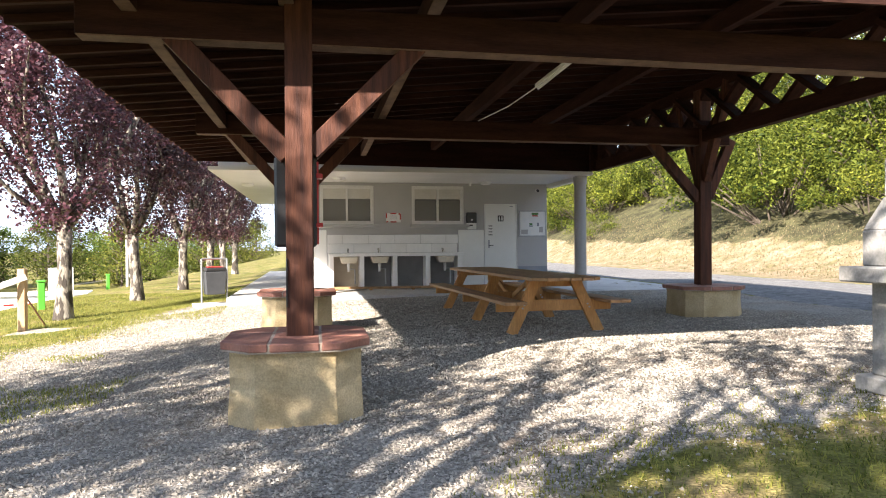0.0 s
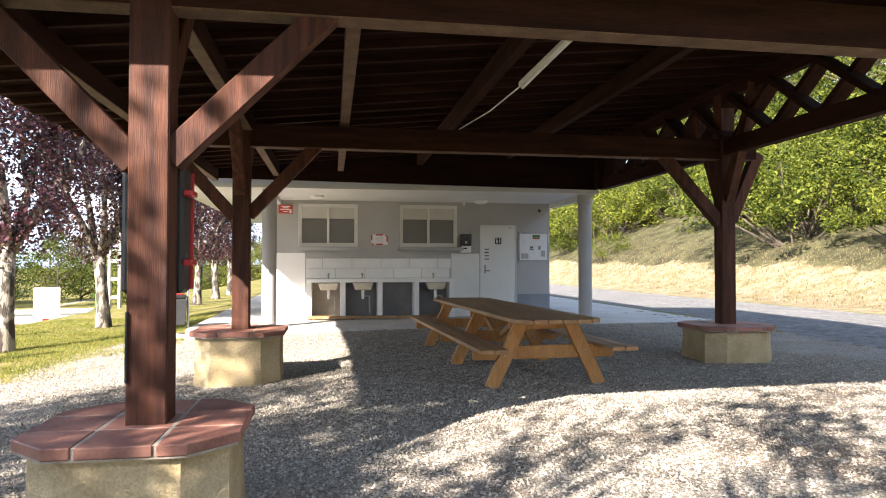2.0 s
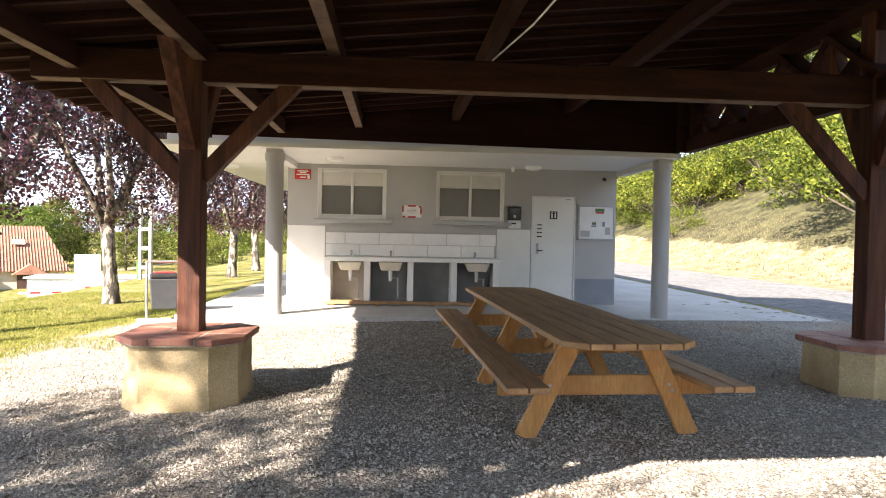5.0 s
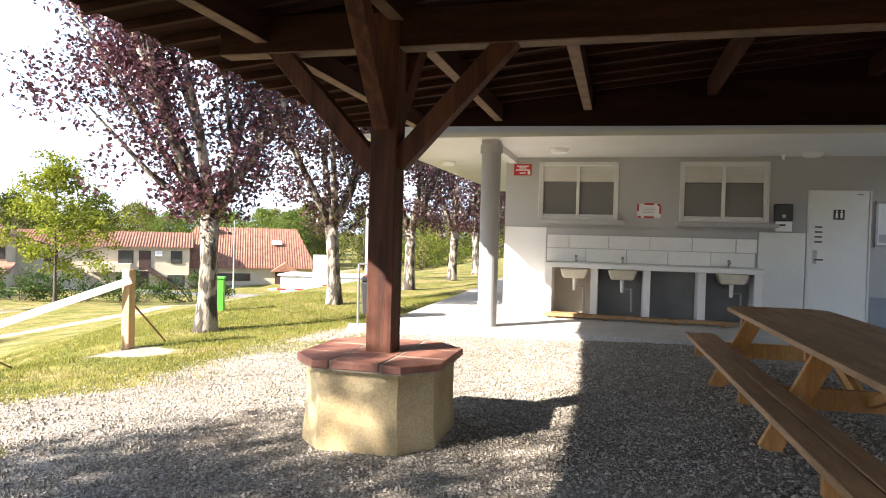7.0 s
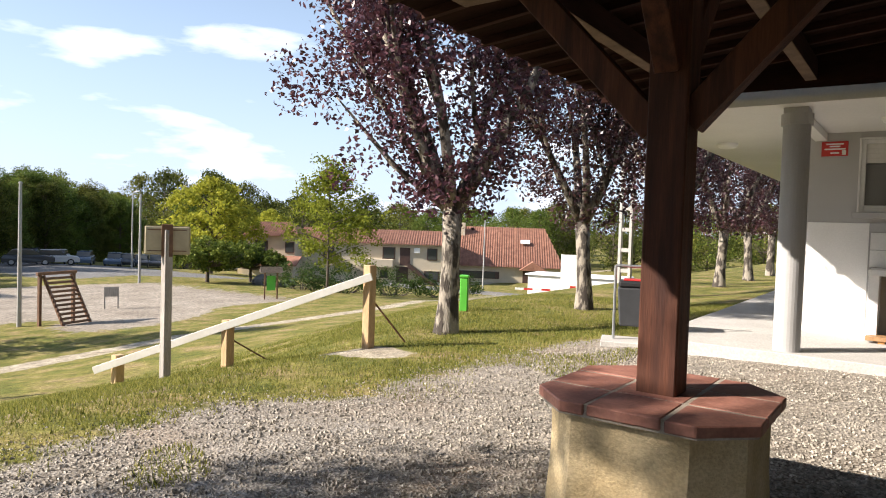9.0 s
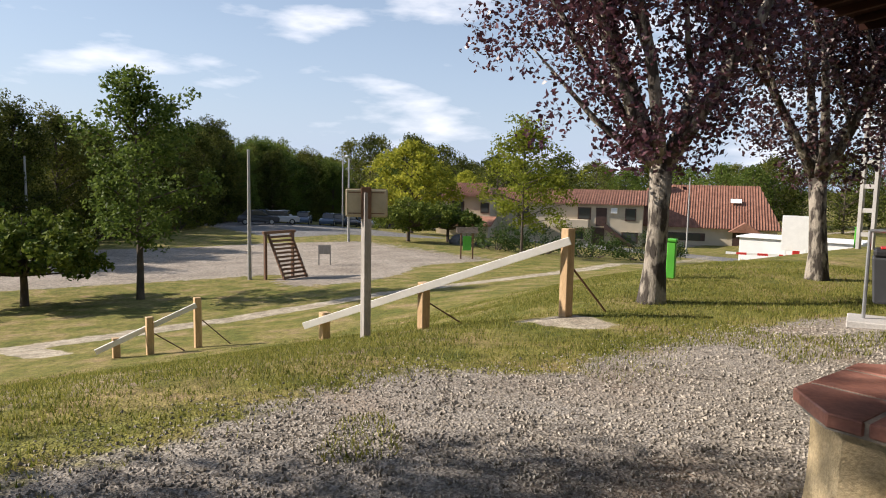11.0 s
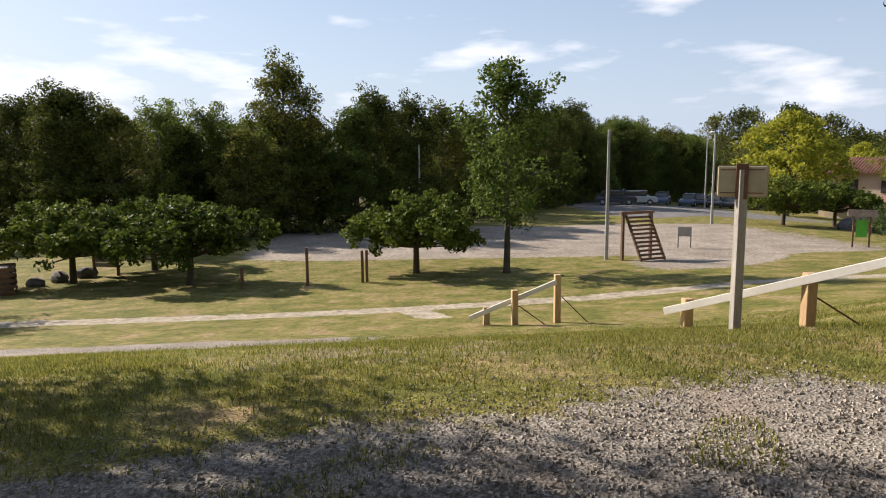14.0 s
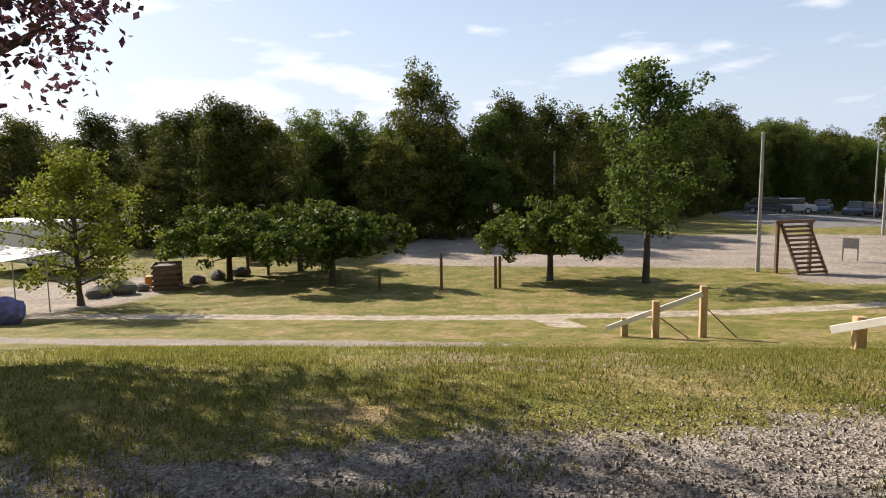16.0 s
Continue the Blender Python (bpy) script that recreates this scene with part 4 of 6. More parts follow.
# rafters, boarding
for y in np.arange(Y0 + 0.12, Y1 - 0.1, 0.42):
    part("rafter", S((EAVE_W + 0.03, y, deck(EAVE_W + 0.03) - 0.035), (EAVE_E - 0.03, y, deck(EAVE_E - 0.03) - 0.035), 0.055, 0.07, 0.003), "wood_shaded_x", pav)
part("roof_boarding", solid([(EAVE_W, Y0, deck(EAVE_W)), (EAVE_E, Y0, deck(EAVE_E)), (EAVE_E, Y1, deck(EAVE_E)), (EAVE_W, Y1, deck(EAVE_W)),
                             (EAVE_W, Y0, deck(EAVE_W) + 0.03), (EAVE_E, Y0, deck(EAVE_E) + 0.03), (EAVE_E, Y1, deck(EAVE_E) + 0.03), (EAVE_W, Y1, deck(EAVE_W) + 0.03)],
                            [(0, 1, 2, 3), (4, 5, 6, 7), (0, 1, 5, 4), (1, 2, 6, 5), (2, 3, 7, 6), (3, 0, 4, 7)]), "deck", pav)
# out of view; board deepened towards the east to shade the first tie beam
part("barge_board", solid([(EAVE_W, Y0 - 0.035, deck(EAVE_W) - 0.13), (EAVE_E, Y0 - 0.035, 3.04), (EAVE_E, Y0 - 0.035, deck(EAVE_E) + 0.06), (EAVE_W, Y0 - 0.035, deck(EAVE_W) + 0.06),
                          (EAVE_W, Y0 - 0.003, deck(EAVE_W) - 0.13), (EAVE_E, Y0 - 0.003, 3.04), (EAVE_E, Y0 - 0.003, deck(EAVE_E) + 0.06), (EAVE_W, Y0 - 0.003, deck(EAVE_W) + 0.06)],
                         [(0, 1, 2, 3), (4, 5, 6, 7), (0, 1, 5, 4), (1, 2, 6, 5), (2, 3, 7, 6), (3, 0, 4, 7)]), "wood_shaded_x", pav)
fz0 = WTOP + 0.065
FE = 6.66
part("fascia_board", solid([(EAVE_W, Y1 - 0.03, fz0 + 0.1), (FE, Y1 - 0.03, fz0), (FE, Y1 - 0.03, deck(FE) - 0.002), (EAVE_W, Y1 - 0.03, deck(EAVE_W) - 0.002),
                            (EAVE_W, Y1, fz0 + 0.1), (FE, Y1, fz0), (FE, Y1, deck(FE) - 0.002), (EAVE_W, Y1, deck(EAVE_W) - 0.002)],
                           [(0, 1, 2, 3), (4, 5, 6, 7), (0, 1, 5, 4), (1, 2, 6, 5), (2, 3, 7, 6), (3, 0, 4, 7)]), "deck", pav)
# tiles over the boarding
for y in np.arange(Y0 + 0.08, Y1, 0.19):
    part("tile_row", T([(EAVE_W - 0.06, y, deck(EAVE_W - 0.06) + 0.117), (EAVE_E + 0.04, y, deck(EAVE_E + 0.04) + 0.117)], 0.085, 8), "tile_roof", pav)
# tube light
tl = empty("tube_light", label="unlit fluorescent batten hung under the shelter roof", category="lamp")
part("batten", S((3.38, 7.2, 3.20), (3.32, 8.45, 3.14), 0.06, 0.045), "white", tl)
part("tube", T([(3.38, 7.24, 3.18), (3.32, 8.41, 3.10)], 0.018, 8), "diffuser", tl)
part("cable", T([(3.32, 8.45, 3.13), (3.20, 9.3, 3.06), (3.05, 10.35, 3.06)], 0.008, 6), "white", tl, "white cable")
# red extinguisher cabinet on the post
ec = empty("hose_cabinet", label="dark hose cabinet with red brackets on the post", category="cabinet")
part("cabinet_body", B((0.50, 5.745, 1.54), (0.32, 0.2, 0.70), bev=0.02), "black", ec)
for z in (1.36, 1.74):
    part("bracket", B((0.68, 5.72, z), (0.05, 0.14, 0.035), bev=0.006), "red", ec, "red bracket")
part("edge_strip", B((0.665, 5.84, 1.54), (0.02, 0.02, 0.66), bev=0.003), "red", ec)
part("side_plate", B((0.44, 5.45, 0.93), (0.012, 0.1, 0.36)), "black", ec)
ec.matrix_basis = pose(0.01, 0.247, 0)

# ---------------- picnic table ----------------
def picnic_table():
    t = empty("picnic_table", label="long larch picnic table with attached benches and clipped corners", category="picnic table")
    L, W = 4.65, 0.95
    zt = 0.755
    n = 6
    bw = W / n
    for i in range(n):
        x0 = -W / 2 + i * bw + 0.005
        x1 = x0 + bw - 0.01
        e = 0.14
        ya = L / 2
        if i == 0:
            poly = [(x0, -ya + e), (x1, -ya), (x1, ya), (x0, ya - e)]
        elif i == n - 1:
            poly = [(x0, -ya), (x1, -ya + e), (x1, ya - e), (x0, ya)]
        else:
            poly = [(x0, -ya), (x1, -ya), (x1, ya), (x0, ya)]
        part("top_board", prism(poly, zt - 0.042, zt, 0.004), "table_top", t)
    for s in (-1, 1):
        for k in range(2):
            xc = s * (0.63 + 0.15 * k)
            part("bench_board", B((xc, 0, 0.44), (0.14, L - 0.08, 0.042), bev=0.005), "table_top", t)
    for y in (-L / 2 + 0.50, -0.12, L / 2 - 0.50):
        part("top_bearer", B((0, y + 0.05, zt - 0.042 - 0.05), (0.80, 0.045, 0.095)), "larch", t)
        part("seat_bearer", B((0, y + 0.05, 0.367), (1.62, 0.045, 0.145)), "larch", t)
        for s in (-1, 1):
            lg = part("leg", S((s * 0.62, y, 0.0), (s * 0.27, y, zt - 0.045), 0.145, 0.05, 0.005, (0, 1, 0)), "larch", t)
            for z, xx in ((0.38, 0.445), (0.34, 0.47)):
                part("bolt", T([(s * xx, y - 0.024, z), (s * xx, y - 0.036, z)], 0.012, 8), "steel", lg)
    for s in (-1, 1):
        part("diagonal_stay", S((0, s * 0.12, 0.37), (0, s * 0.85, zt - 0.1), 0.045, 0.07), "larch", t)
    return t


pt = picnic_table()
pt.matrix_basis = pose(3.69, 10.88, 0.03, 0, 0, 2.3)

# ---------------- barbecue ----------------
bq = empty("barbecue", pose(5.05, 5.0, float(gz(5.05, 5.0)), 0, 0, 0), "grey concrete barbecue with hood and chimney", "barbecue")
part("foot", B((0, 0, 0.06), (0.5, 0.4, 0.12), bev=0.01), "stone", bq)
part("pedestal", B((0, 0, 0.48), (0.30, 0.28, 0.72), bev=0.01), "stone", bq)
part("hearth", B((-0.04, 0, 0.90), (0.62, 0.5, 0.12), bev=0.012), "stone", bq)
part("fire_box", B((0.06, 0.05, 1.10), (0.42, 0.36, 0.28), bev=0.01), "stone", bq)
part("hood", solid([(-0.15, -0.13, 1.24), (0.27, -0.13, 1.24), (0.27, 0.23, 1.24), (-0.15, 0.23, 1.24), (-0.03, -0.03, 1.50), (0.15, -0.03, 1.50), (0.15, 0.15, 1.50), (-0.03, 0.15, 1.50)],
                   [(0, 1, 2, 3), (4, 5, 6, 7), (0, 1, 5, 4), (1, 2, 6, 5), (2, 3, 7, 6), (3, 0, 4, 7)], 0.01), "stone", bq)
part("chimney", B((0.06, 0.06, 1.65), (0.17, 0.17, 0.30), bev=0.008), "stone", bq)


# ---------------- trees and plants ----------------
def limb(bm, p, d, length, r, rng, depth, tips, bend=0.12, sides=7, up=0.12):
    pts, rad = [p.copy()], [r]
    n = 4
    q, dirn = p.copy(), d.normalized()
    for i in range(n):
        dirn = (dirn + Vector((rng.uniform(-bend, bend), rng.uniform(-bend, bend), rng.uniform(-bend, bend) + up * 0.4))).normalized()
        q = q + dirn * length / n
        pts.append(q.copy())
        rad.append(r * (1 - 0.55 * (i + 1) / n))
    tube(bm, pts, rad, sides)
    tips.extend(pts[1:])
    if depth > 0:
        for _ in range(rng.choice((2, 3))):
            k = rng.choice((2, 3, 4))
            a = rng.uniform(0, 2 * math.pi)
            side = Vector((math.cos(a), math.sin(a), 0.25 + up))
            limb(bm, pts[k], (dirn * 0.8 + side * 0.7), length * rng.uniform(0.55, 0.75), rad[k] * 0.75, rng, depth - 1, tips, bend, max(4, sides - 1), up)


def leaves(name, centres, per, spread, size, material, parent, seed, flat=0.0, aspect=0.55, squash=1.0, corners=4):
    """Leaf blades scattered in clumps round the given points: bent quads near by, triangles far off."""
    rng = np.random.default_rng(seed)
    c = np.repeat(np.array(centres, float), per, 0)
    n = len(c)
    off = rng.normal(0, 1, (n, 3))
    off *= (rng.random(n) ** 0.45 * spread * 1.9 / np.linalg.norm(off, axis=1))[:, None]
    off[:, 2] *= squash
    p = c + off
    a = rng.normal(0, 1, (n, 3))
    a[:, 2] = a[:, 2] * (1 - flat) - 0.2
    a /= np.linalg.norm(a, axis=1)[:, None]
    b = rng.normal(0, 1, (n, 3))
    b -= (b * a).sum(1)[:, None] * a
    b /= np.linalg.norm(b, axis=1)[:, None]
    s = (size * rng.uniform(0.6, 1.35, n))[:, None]
    nrm = np.cross(a, b)
    v = [p - a * s * 0.5, p + b * s * aspect * 0.5 - nrm * s * 0.08, p + a * s * 0.5, p - b * s * aspect * 0.5 - nrm * s * 0.08]
    if corners == 3:
        v = [p - a * s * 0.5, p + b * s * aspect * 0.7, p + a * s * 0.5]
    v = np.stack(v, 1).reshape(-1, 3)
    k = corners
    me = bpy.data.meshes.new(name)
    me.vertices.add(k * n)
    me.vertices.foreach_set("co", v.ravel().astype(np.float32))
    me.loops.add(k * n)
    me.loops.foreach_set("vertex_index", np.arange(k * n, dtype=np.int32))
    me.polygons.add(n)
    me.polygons.foreach_set("loop_start", np.arange(0, k * n, k, dtype=np.int32))
    me.update(calc_edges=True)
    me.materials.append(M[material])
    ob = new(name, me)
    ob.parent = parent
    return ob


def plum(seed, h=6.2, lean=0.0, dens=1.0, trunk=1.75, label="", fill=190, leaf=0.085, keep=1.0, arms=(), wide=1.75):
    """A purple leaved plum: pale flaking trunk, steep limbs, dark upright crown."""
    rng = random.Random(seed)
    t = empty("plum_tree", label=label or "purple leaved plum tree with pale flaking trunk on the lawn", category="tree", group="row of plum trees")
    bm = bmesh.new()
    tube(bm, [(0, 0, -0.15), (0.0, 0.0, 0.05), (0.02, 0, 0.5), (0.05 + lean * 0.4, 0.02, 1.1), (0.08 + lean, 0.03, trunk)], [0.25, 0.195, 0.15, 0.135, 0.15], 12)
    tips = []
    base = Vector((0.08 + lean, 0.03, trunk - 0.1))
    k = 5
    for i in range(k):
        a = 2 * math.pi * i / k + rng.uniform(-0.4, 0.4)
        d = Vector((math.cos(a) * 0.62, math.sin(a) * 0.62, 1.0))
        limb(bm, base, d, (h - trunk) * rng.uniform(0.5, 0.68), 0.10 if i else 0.12, rng, 2, tips, 0.14, 8, 0.35)
    for ax_, ay_, az_ in arms:
        tip = Vector((ax_, ay_, az_))
        for f in (0.55, 0.8, 1.0, 1.1):
            for _ in range(2):
                tips.append(base.lerp(tip, f) + Vector((rng.uniform(-0.3, 0.3), rng.uniform(-0.3, 0.3), rng.uniform(-0.25, 0.35))))
        tube(bm, [tuple(base), tuple(base.lerp(tip, 0.5) + Vector((0, 0, -0.15))), tuple(tip)], [0.07, 0.045, 0.012], 7)
    part("trunk", bm, "bark", t, smooth=True)
    tips = [p for p in tips if p.z > trunk + 0.25]
    extra = []
    for p in tips:
        out = Vector((p.x, p.y, 0))
        out = out.normalized() if out.length > 0.05 else out
        extra.append(p + Vector((rng.uniform(-0.25, 0.25), rng.uniform(-0.25, 0.25), rng.uniform(-0.1, 0.3))))
        extra.append(p + out * rng.uniform(0.1, 0.55) + Vector((rng.uniform(-0.45, 0.45), rng.uniform(-0.45, 0.45), rng.uniform(-0.35, 0.4))))
        if rng.random() < 0.4:
            extra.append(p + out * rng.uniform(0.4, 0.8) + Vector((0, 0, rng.uniform(-0.5, 0.1))))
    cz, rz_ = trunk + 0.50 * (h - trunk), 0.52 * (h - trunk)
    for _ in range(fill):
        a, u = rng.uniform(0, 6.283), rng.uniform(-0.95, 0.9)
        w = wide * math.sqrt(1 - u * u) * rng.uniform(0.45, 1.0) ** 0.6 * (1 - 0.25 * max(0, u))
        extra.append(Vector((w * math.cos(a) + lean, w * math.sin(a), cz + u * rz_ + rng.uniform(-0.15, 0.15))))
    extra = [p for p in extra if rng.random() < keep]
    leaves("crown", extra, int(46 * dens), 0.17 * (leaf / 0.085) ** 0.5, leaf, "plum", t, seed, 0.2, 0.6)
    return t


def crown_tree(name, seed, h, rad, trunk, leaf, size, count, label, bark="bark_dark", shape="round", r0=0.12, group="", per=30, corners=4, tight=0.0):
    rng = random.Random(seed)
    t = empty(name, label=label, category="tree", group=group)
    bm = bmesh.new()
    tube(bm, [(0, 0, -0.2), (0, 0, 0.1), (0.02, 0.01, trunk * 0.6), (0.03, 0.0, trunk), (0.0, 0.0, h * 0.62), (0, 0.02, h * 0.9)], [r0 * 1.4, r0, r0 * 0.85, r0 * 0.75, r0 * 0.4, r0 * 0.1], 8)
    pts = []
    n = max(14, int(count))
    if shape == "loose":
        arms = max(10, n // 9)
        for i in range(arms):
            f = (i + rng.random()) / arms
            a = i * 2.4 + rng.uniform(-0.5, 0.5)
            ln = rad * (0.35 + 0.65 * math.sin(math.pi * min(1, 0.18 + 0.82 * f)) ** 0.8) * rng.uniform(0.55, 1.15) * (1.12 - f) ** 0.35
            z0 = trunk + (h - trunk) * 0.82 * f
            rise = rng.uniform(0.25, 0.75) * (h - trunk) * 0.22 + 0.25 * f * (h - z0)
            tip = Vector((ln * math.cos(a), ln * math.sin(a), z0 + rise))
            root = Vector((0, 0, z0))
            tube(bm, [tuple(root), tuple(root.lerp(tip, 0.5) + Vector((0, 0, 0.12))), tuple(tip)], [r0 * 0.32, r0 * 0.2, r0 * 0.05], 5)
            for k in range(9):
                q = root.lerp(tip, rng.uniform(0.3, 1.05))
                pts.append(q + Vector((rng.uniform(-1, 1), rng.uniform(-1, 1), rng.uniform(-0.6, 0.8))) * 0.16 * rad)
        n = 0
    for i in range(n):
        f = rng.random()
        z = trunk + (h - trunk) * f
        if shape == "cone":
            w = rad * (1.05 - f) ** 0.8 * (0.55 + 0.45 * rng.random())
        elif shape == "flat":
            w = rad * math.sqrt(rng.random())
            z = trunk + (h - trunk) * (0.12 + 0.66 * rng.random() * (1.1 - 0.5 * (w / rad) ** 2)) - 0.30 * (w / rad) ** 3
        else:
            w = rad * math.sqrt(max(0.02, 1 - (2 * f - 0.9) ** 2)) * (0.35 + 0.65 * rng.random())
        a = rng.uniform(0, 2 * math.pi)
        if shape == "flat":
            w *= 0.84 + 0.22 * math.sin(3 * a + 1) + 0.13 * math.sin(7 * a)
            z += 0.22 * math.sin(5 * a + 2.5 * w)
        p = Vector((w * math.cos(a), w * math.sin(a), z))
        pts.append(p)
        if i % 3 == 0:
            zz = max(trunk * 0.85, z - 0.5 * w - 0.2)
            tube(bm, [(0.0, 0.0, min(zz, h * 0.85)), (p.x * 0.5, p.y * 0.5, (zz + z) / 2), tuple(p)], [r0 * 0.3, r0 * 0.18, r0 * 0.05], 5)
    part("trunk", bm, bark, t, smooth=True)
    leaves("crown", pts, per, tight or 0.09 * rad + size * 0.6, size, leaf, t, seed, 0.25, 0.6, 0.75, corners)
    return t


def stand(ob, x, y, rz=0, dz=0.0):
    ob.matrix_basis = pose(x, y, float(gz(x, y)) + dz, 0, 0, rz)
    return ob


# the row of plums
stand(plum(11, 6.6, -0.05, 1.1, trunk=1.9, fill=170, wide=1.4, arms=((-2.3, -0.65, 5.7), (-1.7, -0.45, 3.5))), -4.35, 15.2, 20)
stand(plum(12, 6.0, 0.08, 0.85, fill=150, wide=1.5), -4.05, 19.56, 140)
p3 = stand(plum(13, 5.8, 0.0, 0.8, fill=150, wide=1.45), -3.75, 24.1, 75)
for y, a in ((28.6, 10), (32.8, 190), (37.0, 260)):
    copy_thing(p3, pose(-3.6, y, float(gz(-3.6, y)), 0, 0, a))
tall = plum(14, 6.2, 0.1, 0.62, trunk=2.5, fill=130, leaf=0.095, wide=1.55, keep=0.66, arms=((-0.05, -1.45, 2.9), (0.15, -1.4, 3.5), (-0.35, -1.2, 3.2), (0.3, -1.15, 2.8), (0.0, -1.3, 3.9)), label="tall purple leaved plum tree at the edge of the lawn")
tall.matrix_basis = pose(-7.05, -0.2, float(gz(-7.05, -0.2)), 0, 0, 200) @ Matrix.Scale(1.4, 4)
# sparse trees out of view, added to throw dapples on gravel and posts
thin = stand(plum(15, 5.6, 0.05, 0.55, fill=20, leaf=0.12, keep=0.135), -2.9, -0.7, 60)
for x, y, a, k in ((-5.0, -3.4, 30, 1.0), (-2.7, -4.8, 120, 1.15), (-0.4, -5.6, 200, 1.1), (-5.0, -8.2, 300, 1.4), (-1.0, -9.0, 210, 1.35), (3.4, -6.5, 60, 1.05), (-1.3, -2.4, 20, 1.4), (-3.5, -1.6, 310, 1.35), (1.3, -2.8, 250, 1.3)):
    copy_thing(thin, pose(x, y, float(gz(x, y)), 0, 0, a) @ Matrix.Scale(k, 4))

# lower lawn trees
ma = stand(crown_tree("mulberry_tree", 21, 3.3, 2.8, 1.2, "mulberry", 0.19, 250, "pollarded mulberry with a flat spreading crown on the lawn", "bark_dark", "flat", 0.14, "mulberries", 40, 4, 0.17), -24.8, 8.8, 0)
for x, y, a in ((-23.7, 0.5, 80), (-25.4, -4.4, 150), (-28.5, -2.4, 230), (-40.5, 33.4, 30), (-42.0, 38.0, 140)):
    c = copy_thing(ma, pose(x, y, float(gz(x, y)), 0, 0, a))
stand(crown_tree("ash_tree", 31, 7.9, 2.6, 1.7, "ash", 0.15, 250, "tall slender ash tree with loose green crown", "bark_dark", "loose", 0.14, "", 44, 4, 0.22), -23.8, 12.2, 40)
stand(crown_tree("bushy_tree", 32, 5.0, 2.8, 0.45, "lime", 0.12, 260, "light green multi-stemmed tree beside the camping pitch", "bark_dark", "loose", 0.12, "", 40, 4, 0.20), -18.9, -6.5, 0)
stand(crown_tree("young_plane", 33, 7.6, 3.3, 1.6, "lime", 0.17, 250, "yellow green young tree before the houses", "bark_dark", "loose", 0.10, "", 40, 4, 0.26), -27.5, 33.0, 0)
stand(crown_tree("golden_tree", 34, 9.5, 5.4, 1.5, "lime", 0.34, 260, "broad yellow green tree beyond the lawn", "bark_dark", "round", 0.22, "", 40, 4, 0.36), -59.1, 45.2, 0)
copy_thing(stand(crown_tree("golden_tree", 35, 8.5, 4.5, 1.5, "lime", 0.34, 220, "broad yellow green tree beyond the lawn", "bark_dark", "round", 0.22, "", 40, 4, 0.36), -76, 65, 0), pose(-88, 62, float(gz(-88, 62)), 0, 0, 90))


def shrub(seed, rad, h, leaf, size, clumps, label, per=40):
    rng = random.Random(seed)
    t = empty("shrub", label=label, category="shrub", group="shrubs")
    bm = bmesh.new()
    pts = []
    for i in range(clumps):
        a, w = rng.uniform(0, 6.28), rad * math.sqrt(rng.random())
        z = h * (0.15 + 0.8 * rng.random() * math.sqrt(max(0.05, 1 - (w / rad) ** 2)))
        p = Vector((w * math.cos(a), w * math.sin(a), z))
        pts.append(p)
        if i % 4 == 0:
            tube(bm, [(p.x * 0.15, p.y * 0.15, -0.2), (p.x * 0.6, p.y * 0.6, z * 0.5), tuple(p)], [0.035, 0.022, 0.008], 5)
    part("stem", bm, "bark_dark", t)
    leaves("foliage", pts, per, 0.085 * rad, size, leaf, t, seed, 0.2, 0.6, 0.8, 3)
    return t


hg = stand(shrub(41, 2.4, 2.1, "hedge", 0.16, 60, "dark green rounded hedge shrub"), -31.0, 37.5)
for x, y, a in ((-28.5, 39.5, 50), (-33.5, 36.0, 120), (-26.0, 42.0, 200)):
    copy_thing(hg, pose(x, y, float(gz(x, y)), 0, 0, a))

# hillside scrub: shrubs on the bank, trees behind
hs = [stand(shrub(51 + i, 2.3 + 0.3 * i, 2.6 + 0.4 * i, "hill", 0.14, 62, "leafy green scrub on the dry bank", 85), 22.0, 14.0 + 7 * i) for i in range(3)]
rng = random.Random(5)
for k in range(80):
    y = rng.uniform(4, 62)
    x = 16.2 - 0.10 * max(0, y - 22) + 4.2 + rng.random() ** 1.1 * 16
    s = rng.choice(hs)
    c = copy_thing(s, pose(x, y, float(gz(x, y)) - 0.15, 0, 0, rng.uniform(0, 360)) @ Matrix.Scale(rng.uniform(0.6, 1.7), 4))
ht = [stand(crown_tree("hill_tree", 61 + i, 9.5 + 1.5 * i, 3.6, 1.2, "hill", 0.22, 170, "green tree on the wooded hillside", "bark_dark", "round", 0.16, "hillside trees", 44, 3, 0.34), 33.0, 20.0 + 9 * i) for i in range(3)]
for k in range(42):
    y = rng.uniform(2, 75)
    x = rng.uniform(26, 46)
    copy_thing(rng.choice(ht), pose(x, y, float(gz(x, y)) - 0.2, 0, 0, rng.uniform(0, 360)))

# woodland across the valley
wt = [stand(crown_tree("woodland_tree", 71 + i, 6.9 + 0.95 * i, 3.0 + 0.2 * i, 0.9, ("wood_far", "wood_far", "ash", "wood_far")[i], 0.19, 290, "dark green woodland tree across the valley", "bark_dark", "round" if i == 1 else "loose", 0.16, "woodland", 58, 3, 0.27), -46.0, -14.0 + 7 * i) for i in range(4)]
WL = [(-90, -38), (-40, -41), (-5, -40), (8, -45), (25, -66), (45, -92), (70, -118)]
for k in range(40):
    u = rng.random()
    x, y = -72 - 45 * u - 20 * rng.random(), 24 + 46 * u
    copy_thing(rng.choice(wt[2:]), pose(x, y, float(gz(x, y)) - 0.2, 0, 0, rng.uniform(0, 360)) @ Matrix.Scale(1.25, 4))
